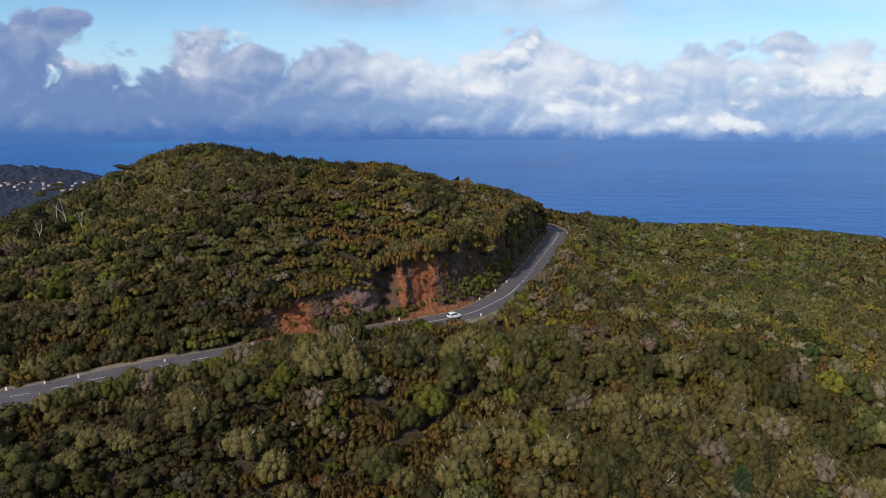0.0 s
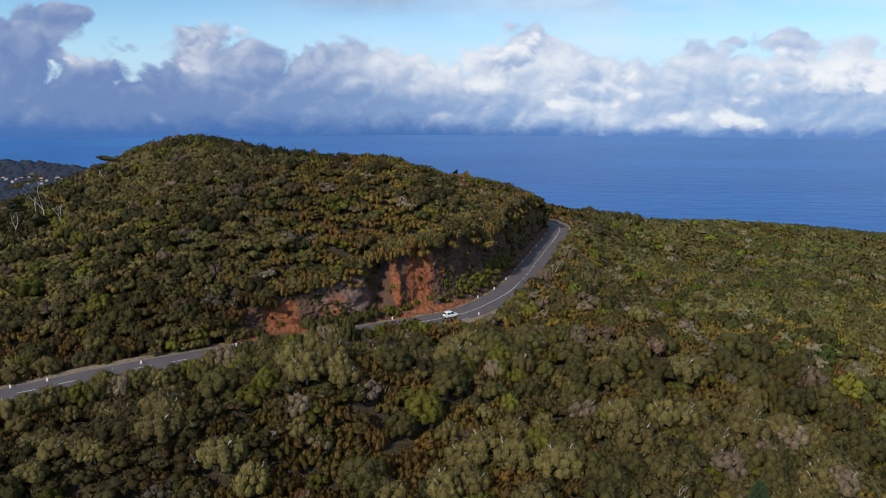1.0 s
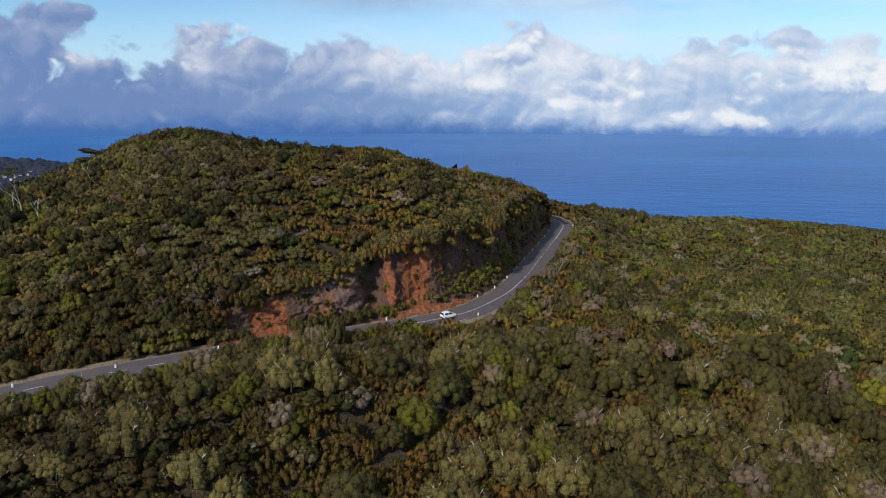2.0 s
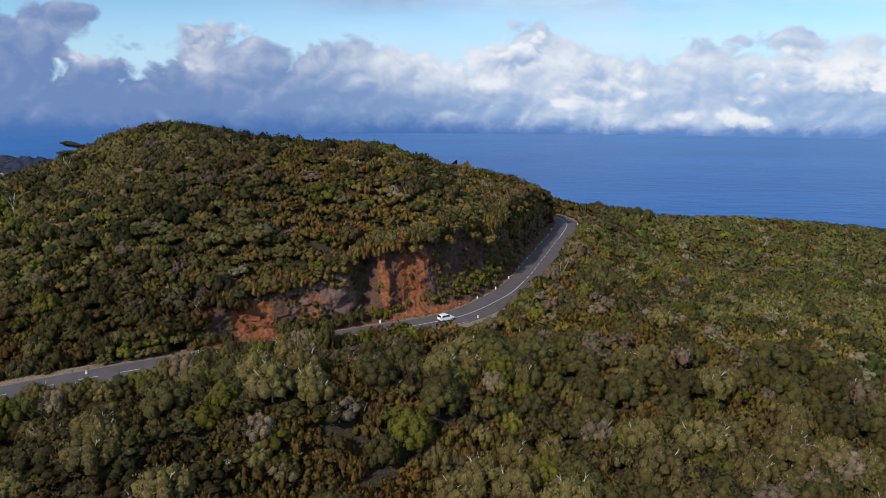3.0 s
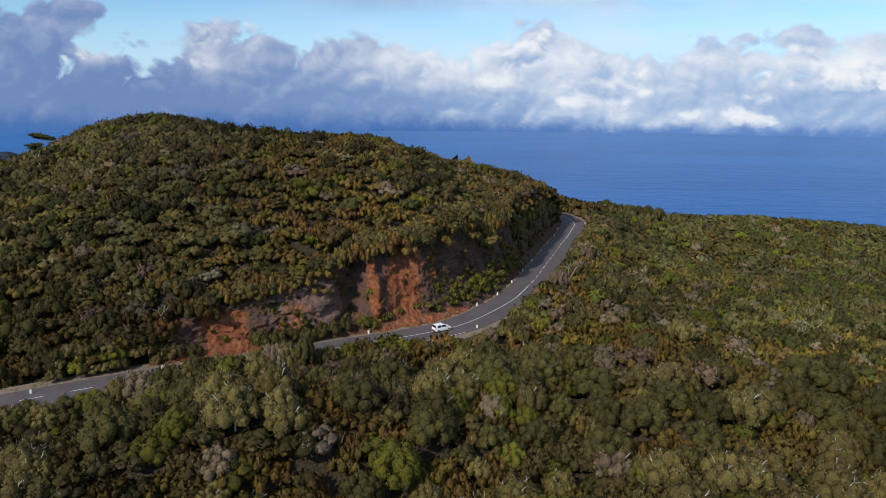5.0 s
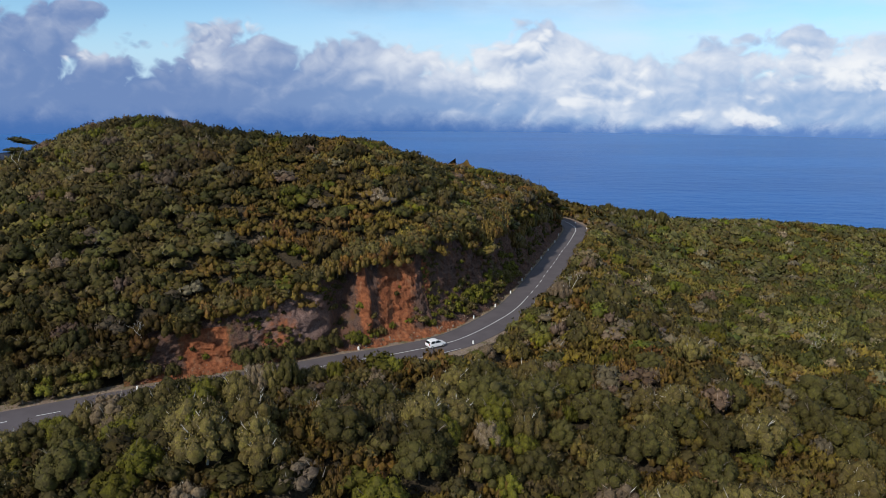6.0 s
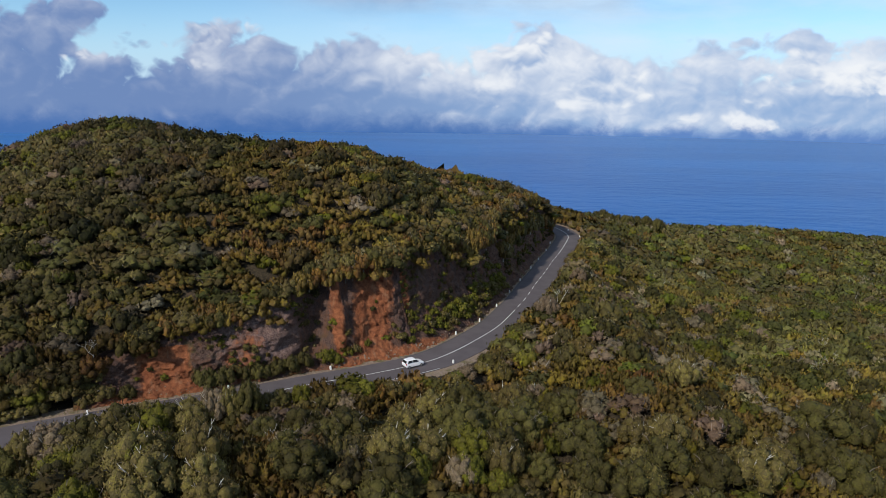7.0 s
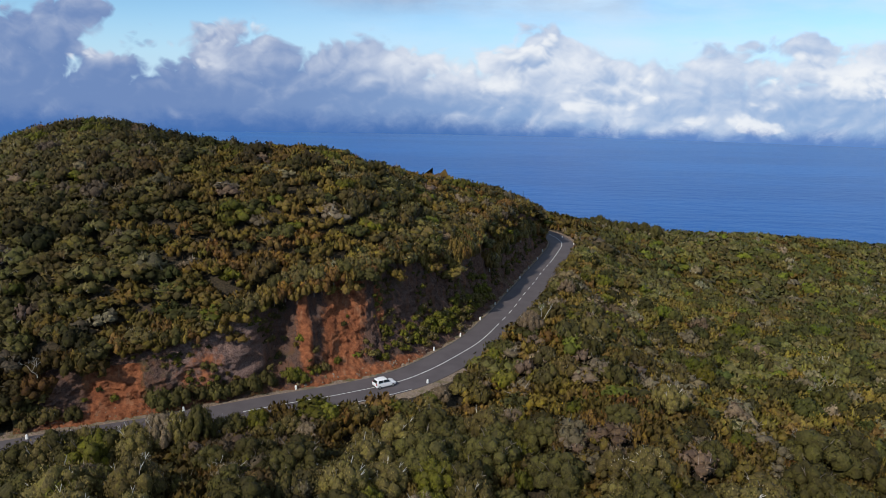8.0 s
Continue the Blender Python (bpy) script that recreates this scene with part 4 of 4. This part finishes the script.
def build_car():
    car = tagged(new("car"), "small white five-door hatchback driving on the asphalt road", "car")

    def section(y, w, z0, z1, crown):
        """One slice of the lower body."""
        return [(-w * 0.9, y, z0), (w * 0.9, y, z0), (w, y, z0 + 0.14), (w, y, z0 + 0.42), (w * 0.955, y, z1 - 0.05), (w * 0.87, y, z1),
                (0, y, z1 + crown), (-w * 0.87, y, z1), (-w * 0.955, y, z1 - 0.05), (-w, y, z0 + 0.42), (-w, y, z0 + 0.14)]
    bm = bmesh.new()
    loft(bm, [section(-1.80, 0.66, 0.36, 0.86, 0.01), section(-1.74, 0.78, 0.28, 0.95, 0.01), section(-1.45, 0.82, 0.22, 0.98, 0.01), section(-0.4, 0.835, 0.2, 0.95, 0.01),
              section(0.75, 0.83, 0.2, 0.93, 0.02), section(1.25, 0.815, 0.22, 0.86, 0.03), section(1.62, 0.76, 0.24, 0.76, 0.03), section(1.78, 0.62, 0.3, 0.64, 0.02)])
    body = part("body", bm, CARPAINT, car, "glossy white body")
    bm = bmesh.new()
    cab = lambda y, w, z: [(-w, y, z), (w, y, z)]
    rows = [(-1.72, 0.74, 0.92, -1.55, 0.56, 1.36), (0.92, 0.76, 0.9, 0.22, 0.58, 1.42)]
    loft(bm, [[(-0.76, -1.70, 0.93), (0.76, -1.70, 0.93), (0.79, -0.4, 0.93), (0.77, 0.98, 0.89), (-0.77, 0.98, 0.89), (-0.79, -0.4, 0.93)],
              [(-0.62, -1.52, 1.36), (0.62, -1.52, 1.36), (0.66, -0.5, 1.41), (0.62, 0.28, 1.38), (-0.62, 0.28, 1.38), (-0.66, -0.5, 1.41)],
              [(-0.54, -1.40, 1.43), (0.54, -1.40, 1.43), (0.57, -0.5, 1.49), (0.54, 0.12, 1.45), (-0.54, 0.12, 1.45), (-0.57, -0.5, 1.49)]])
    part("roof", bm, CARPAINT, car)
    for side in (-1, 1):
        for y0, y1, t0, t1 in ((-0.44, 0.80, -0.42, 0.26), (-1.42, -0.52, -1.26, -0.52)):
            bm = bmesh.new()
            c = [(side * 0.80, y0, 0.965), (side * 0.797, y1, 0.945), (side * 0.668, t1, 1.36), (side * 0.682, t0, 1.38)]
            slab(bm, c if side > 0 else c[::-1], 0.012)
            part("side_window", bm, CARGLASS, car, "dark tinted window")
        bm = bmesh.new()
        bmesh.ops.create_cube(bm, size=1, matrix=Matrix.Translation((side * 0.92, 0.62, 0.98)) @ Matrix.Diagonal((0.18, 0.1, 0.13, 1)))
        bmesh.ops.bevel(bm, geom=bm.edges[:], offset=0.03, segments=2, affect="EDGES")
        part("wing_mirror", bm, CARPAINT, car)
        bm = bmesh.new()
        bmesh.ops.create_cube(bm, size=1, matrix=Matrix.Translation((side * 0.72, -1.72, 0.86)) @ Matrix.Diagonal((0.16, 0.12, 0.32, 1)))
        bmesh.ops.bevel(bm, geom=bm.edges[:], offset=0.03, segments=2, affect="EDGES")
        part("tail_light", bm, REDLENS, car, "red tail light")
        bm = bmesh.new()
        bmesh.ops.create_cube(bm, size=1, matrix=Matrix.Translation((side * 0.6, 1.66, 0.66)) @ Matrix.Diagonal((0.26, 0.22, 0.14, 1)))
        bmesh.ops.bevel(bm, geom=bm.edges[:], offset=0.03, segments=2, affect="EDGES")
        part("headlight", bm, CLEARLENS, car, "clear headlight")
        for y in (-1.17, 1.17):
            bm = bmesh.new()
            bmesh.ops.create_cone(bm, cap_ends=True, segments=24, radius1=0.29, radius2=0.29, depth=0.19, matrix=Matrix.Translation((side * 0.755, y, 0.29)) @ Matrix.Rotation(radians(90), 4, "Y"))
            bmesh.ops.bevel(bm, geom=[e for e in bm.edges if e.is_manifold and e.calc_face_angle(0) > 1], offset=0.03, segments=2, affect="EDGES")
            wheel = part("wheel", bm, RUBBER, car, "black tyre")
            bm = bmesh.new()
            bmesh.ops.create_cone(bm, cap_ends=True, segments=20, radius1=0.19, radius2=0.17, depth=0.03, matrix=Matrix.Translation((side * 0.855, y, 0.29)) @ Matrix.Rotation(radians(90 * side), 4, "Y"))
            part("rim", bm, ALLOY, wheel, "grey alloy rim")
    bm = bmesh.new()
    slab(bm, [(0.66, -1.715, 0.97), (-0.66, -1.715, 0.97), (-0.56, -1.555, 1.35), (0.56, -1.555, 1.35)][::-1], 0.018)
    part("rear_window", bm, CARGLASS, car, "dark tinted rear window")
    bm = bmesh.new()
    slab(bm, [(-0.68, 0.945, 0.93), (0.68, 0.945, 0.93), (0.56, 0.335, 1.34), (-0.56, 0.335, 1.34)], 0.016)
    part("windscreen", bm, CARGLASS, car, "dark windscreen")
    for y, w in ((-1.79, 0.7), (1.77, 0.62)):
        bm = bmesh.new()
        bmesh.ops.create_cube(bm, size=1, matrix=Matrix.Translation((0, y, 0.38)) @ Matrix.Diagonal((2 * w, 0.1, 0.16, 1)))
        bmesh.ops.bevel(bm, geom=bm.edges[:], offset=0.04, segments=2, affect="EDGES")
        part("bumper_strip", bm, TRIM, car, "black plastic bumper strip")
    bm = bmesh.new()
    bmesh.ops.create_cube(bm, size=1, matrix=Matrix.Translation((0, -1.815, 0.62)) @ Matrix.Diagonal((0.5, 0.02, 0.11, 1)))
    part("number_plate", bm, PLATE, car, "pale blank plate")
    q = nearest_s(2.8, 160.9)
    p, k = on_road(q, -0.35, 0.022), int(q)
    car.matrix_basis = pose(p.x, p.y, p.z, 0, 0, math.degrees(math.atan2(ALONG[k][1], ALONG[k][0])) - 90)


build_car()


# ---- bare grey trees ----
def bare_tree(x, y, h, spread, label, seed, forks=5, lean=(0, 0), crown=0):
    rng = np.random.default_rng(seed)
    z = float(ground_height(np.array([x]), np.array([y]))[0][0]) - 0.3
    root = tagged(new("bare_tree"), label, "tree")
    root.location = (x, y, z)
    bm, tips = bmesh.new(), []

    def fork(p, way, length, r, depth):
        e = p + way * length
        mid = p + way * length * 0.5 + Vector(rng.normal(0, 0.05, 3)) * length
        limb(bm, p, mid, r, r * 0.85, 5)
        limb(bm, mid, e, r * 0.85, r * 0.7, 5)
        if depth == 0:
            tips.append(e)
            return
        for i in range(2 if depth > 1 else 3):
            side = Vector((rng.normal(0, 1), rng.normal(0, 1), rng.normal(0.25, 0.4)))
            fork(e, (way + side * spread).normalized(), length * rng.uniform(0.6, 0.85), r * 0.62, depth - 1)
    fork(Vector((0, 0, 0)), Vector((lean[0], lean[1], 1)).normalized(), h * (0.30 if forks > 3 else 0.42), 0.022 * h ** 0.8, forks)
    part("trunk", bm, DEADWOOD, root, "pale lichen-grey forked bare trunk")
    if crown:
        parts, cols = [], []
        for e in tips:
            tris, factor, _ = SHRUBS["mid"][LAUREL][rng.integers(4)]
            r = crown * rng.uniform(0.7, 1.2)
            parts.append(tris * (r, r, 0.55 * r) + np.array(e) - (0, 0, 0.2 * r))
            cols.append(factor * HUES[LAUREL] * rng.uniform(0.9, 1.3))
        ob = new("crown", leaf_mesh("crown", np.concatenate(parts), np.concatenate(cols)))
        ob.parent = root
    return root


GREY = "bare lichen-grey tree standing among green scrub"
for i, (x, y, h, sp) in enumerate(((-26.2, 106.3, 5.0, 0.5), (-36.9, 101.8, 4.6, 0.55), (36.5, 101.1, 4.8, 0.5), (81.8, 175.8, 5.2, 0.6), (-18.3, 108.6, 4.2, 0.5),
                                   (63.6, 148.6, 4.2, 0.7), (20.8, 140.5, 5.2, 0.55), (79.3, 173.8, 5.4, 0.6), (-12.1, 130.0, 4.8, 0.6), (64.2, 151.4, 4.0, 0.7),
                                   (19.3, 136.0, 4.8, 0.5), (29.7, 178.5, 5.2, 0.5), (89.0, 189.8, 4.8, 0.6), (-44.0, 146.5, 4.6, 0.6), (33.0, 135.0, 4.6, 0.5), (-22.0, 131.0, 4.8, 0.6))):
    bare_tree(x, y, h, sp, GREY, 40 + i)
bare_tree(-99.0, 179.5, 7.0, 0.22, "bleached dead tree snag with broken branches", 71, 3)
bare_tree(-105.0, 183.0, 12.5, 0.3, "tall pale-trunked tree with a thin flat crown", 72, 3, (-0.06, 0), 1.2)
bare_tree(-112.0, 190.5, 9.0, 0.25, "tall slender pale-trunked tree with a thin crown", 73, 2, (-0.04, 0), 1.1)
bare_tree(-99.0, 206.0, 8.5, 0.55, "wind-swept tree with a flat dark crown on the crest", 74, 3, (-0.35, 0), 1.6)
bare_tree(-108.0, 175.5, 9.5, 0.5, "pale leaning tree with a broad flat grey-green crown", 75, 3, (-0.1, 0), 1.7)
bare_tree(-115.5, 176.0, 7.0, 0.5, "wind-swept pale tree with a flat crown", 76, 3, (-0.1, 0), 1.5)


# ---- young pine ----
def pine(x, y, h):
    z = float(ground_height(np.array([x]), np.array([y]))[0][0])
    root = tagged(new("pine_tree"), "soft blue-green young pine above brown scrub", "tree")
    root.location = (x, y, z)
    bm = bmesh.new()
    limb(bm, (0, 0, -0.3), (0, 0, h * 0.95), 0.14, 0.03, 6)
    tris, cols = [], []
    for lvl in np.linspace(0.2, 0.98, 13):
        reach = 0.36 * h * (1.05 - lvl) ** 0.7
        for i in range(7):
            a = i * 0.9 + lvl * 17
            tip = Vector((reach * math.cos(a), reach * math.sin(a), h * lvl + reach * 0.25))
            limb(bm, (0, 0, h * lvl), tip, 0.03, 0.012, 3)
            for f in np.linspace(0.25, 1.0, 20):
                c = np.array((0, 0, h * lvl)) * (1 - f) + np.array(tip) * f
                for _ in range(2):
                    g = RNG.normal(0, 1, 3) * 0.22 + (0.12 * math.cos(a), 0.12 * math.sin(a), 0.12)
                    w = np.cross(g, RNG.normal(0, 1, 3))
                    w = w / np.linalg.norm(w) * 0.06
                    tris.append((c - w, c + w, c + g))
                    cols.append(np.array((0.045, 0.072, 0.032)) * RNG.uniform(0.8, 1.3))
    part("trunk", bm, BARK, root)
    ob = new("needles", leaf_mesh("needles", np.array(tris), np.array(cols)))
    ob.parent = root


pine(49.0, 100.5, 6.2)


# ---- far headland with its village ----
def headland_height(x, y):
    a = 108 * np.exp(-(((x + 950) / 480) ** 2 + ((y - 1330) / 130) ** 2)) / (1 + np.exp(np.clip((x + 540) / 25, -30, 30)))
    return SEA_LEVEL - 14 + a + 5 * wave(x, y, 40.0, 2.0) + 2.5 * wave(x, y, 13.0, 4.0)


gx, gy = np.meshgrid(np.linspace(-1900, -440, 260), np.linspace(1020, 1640, 140))
gz = headland_height(gx.ravel(), gy.ravel())
gz = gz + 6 * RNG.uniform(0, 1, len(gz)) ** 2 * (gz > SEA_LEVEL + 4)
# no haze in the air here: the headland's colour carries it
ob = mesh_object("headland", np.stack([gx.ravel(), gy.ravel(), gz], 1), grid_faces(140, 260), HAZED_WOOD)
tagged(ob, "dark wooded headland rising from the sea, tinted blue for haze", "headland", kind="structure")
# white walls greyed in base colour, for the haze that dims them
HAZED_PLASTER = plain("hazed_plaster", (0.30, 0.31, 0.34, 1), (0.46, 0.46, 0.48, 1), 0.4, 0.9)
ROOFTILE = plain("roof_tile", (0.25, 0.10, 0.06, 1), (0.35, 0.16, 0.1, 1), 0.5, 0.9)


def house(x, y, w, l, h, turn):
    z = float(headland_height(np.array([x]), np.array([y]))[0]) - 1
    root = tagged(new("house"), "small white-walled house in the far village", "house", "village houses")
    root.matrix_basis = pose(x, y, z, 0, 0, turn)
    bm = bmesh.new()
    bmesh.ops.create_cube(bm, size=1, matrix=Matrix.Translation((0, 0, h / 2)) @ Matrix.Diagonal((w, l, h, 1)))
    part("wall", bm, HAZED_PLASTER, root)
    bm = bmesh.new()
    e = 0.25
    a = [bm.verts.new(p) for p in ((-w / 2 - e, -l / 2 - e, h), (w / 2 + e, -l / 2 - e, h), (w / 2 + e, l / 2 + e, h), (-w / 2 - e, l / 2 + e, h), (-w / 4, 0, h + 1.3), (w / 4, 0, h + 1.3))]
    for f in ((0, 1, 5, 4), (2, 3, 4, 5), (1, 2, 5), (3, 0, 4), (3, 2, 1, 0)):
        bm.faces.new([a[i] for i in f])
    part("roof", bm, ROOFTILE, root)


for i in range(60):
    x = -1010 + 5.8 * i + RNG.uniform(-9, 9)
    house(x, 1240 + 0.1 * (x + 1000) + RNG.uniform(-10, 26), RNG.uniform(4, 8), RNG.uniform(4, 6), RNG.uniform(2.6, 4.2), RNG.uniform(-40, 40))


# ---- dark grove beyond the bend ----
for i in range(13):
    x, y = 66 + 2.9 * i + RNG.uniform(-0.8, 0.8), 340 + RNG.uniform(-4, 4)
    top = float(np.interp(x, (66, 74, 86, 102), (-0.6, 0.6, -1.2, -3.2))) + RNG.uniform(-0.7, 0.3)
    h = max(3.0, top - float(ground_height(np.array([x]), np.array([y]))[0][0]))
    plant(LAUREL, x, y, RNG.uniform(2.4, 3.4), h)


# ---- stones and dry grass along the verge ----
def verge_litter():
    bm = bmesh.new()
    for _ in range(420):
        s = RNG.uniform(164, 330)
        d, size = RNG.uniform(4.5, 6.2), RNG.uniform(0.05, 0.2) * (1.6 if 195 < s < 222 else 1.0)
        p = bank_point(s, max(0.0, (d - 5.0) * 0.9))[0] if d > 5.2 else on_road(s, d, -0.03)
        m = Matrix.Translation(p) @ Matrix.Rotation(RNG.uniform(0, 6), 4, Vector(RNG.normal(0, 1, 3)).normalized()) @ Matrix.Diagonal((size, size * RNG.uniform(0.6, 1), size * RNG.uniform(0.5, 0.8), 1))
        bmesh.ops.create_icosphere(bm, subdivisions=1, radius=1.0, matrix=m)
    me = bpy.data.meshes.new("loose_stones")
    bm.to_mesh(me)
    bm.free()
    me.materials.append(VERGE)
    tagged(new("loose_stones", me), "loose brown stones fallen from the bank onto the verge", "stones", kind="stuff")
    tris, cols = [], []
    for _ in range(9000):
        s = RNG.uniform(70, 345)
        d = RNG.uniform(4.3, 6.6) if RNG.uniform() < 0.6 else -RNG.uniform(4.4, 7.0)
        c = np.array(on_road(s, d, -0.05))
        g = np.array((RNG.normal(0, 0.12), RNG.normal(0, 0.12), RNG.uniform(0.12, 0.42)))
        w = np.cross(g, RNG.normal(0, 1, 3))
        w = w / np.linalg.norm(w) * RNG.uniform(0.02, 0.05)
        tris.append((c - w, c + w, c + g))
        cols.append(np.array((0.26, 0.19, 0.10) if RNG.uniform() < 0.65 else (0.10, 0.11, 0.03)) * RNG.uniform(0.7, 1.2))
    tagged(new("verge_grass", leaf_mesh("verge_grass", np.array(tris), np.array(cols))), "dry straw-coloured grass along the road verges", "grass", kind="stuff")


verge_litter()


# ---- woods out of the way: behind the crest, below the flight path and to the sides ----
x, y = scatter(10.5, -250, 330, -20, 470, lambda x, y: open_ground(x, y, 9, 9) & (behind(x, y) | ~wide(x, y) | (y < 86)))
grow("outer_woodland", "dark evergreen woods on the back of the hill", "outer", SHRUBS, x, y, shrub_kind(x, y), RNG.uniform(5.0, 7.0, len(x)), RNG.uniform(3.0, 4.6, len(x)))


# models that stand nowhere are taken away again
for root, placed in [entry for entries in MODELS.values() for entry in entries]:
    if not placed:
        for ob in (*root.children, root):
            bpy.data.objects.remove(ob)
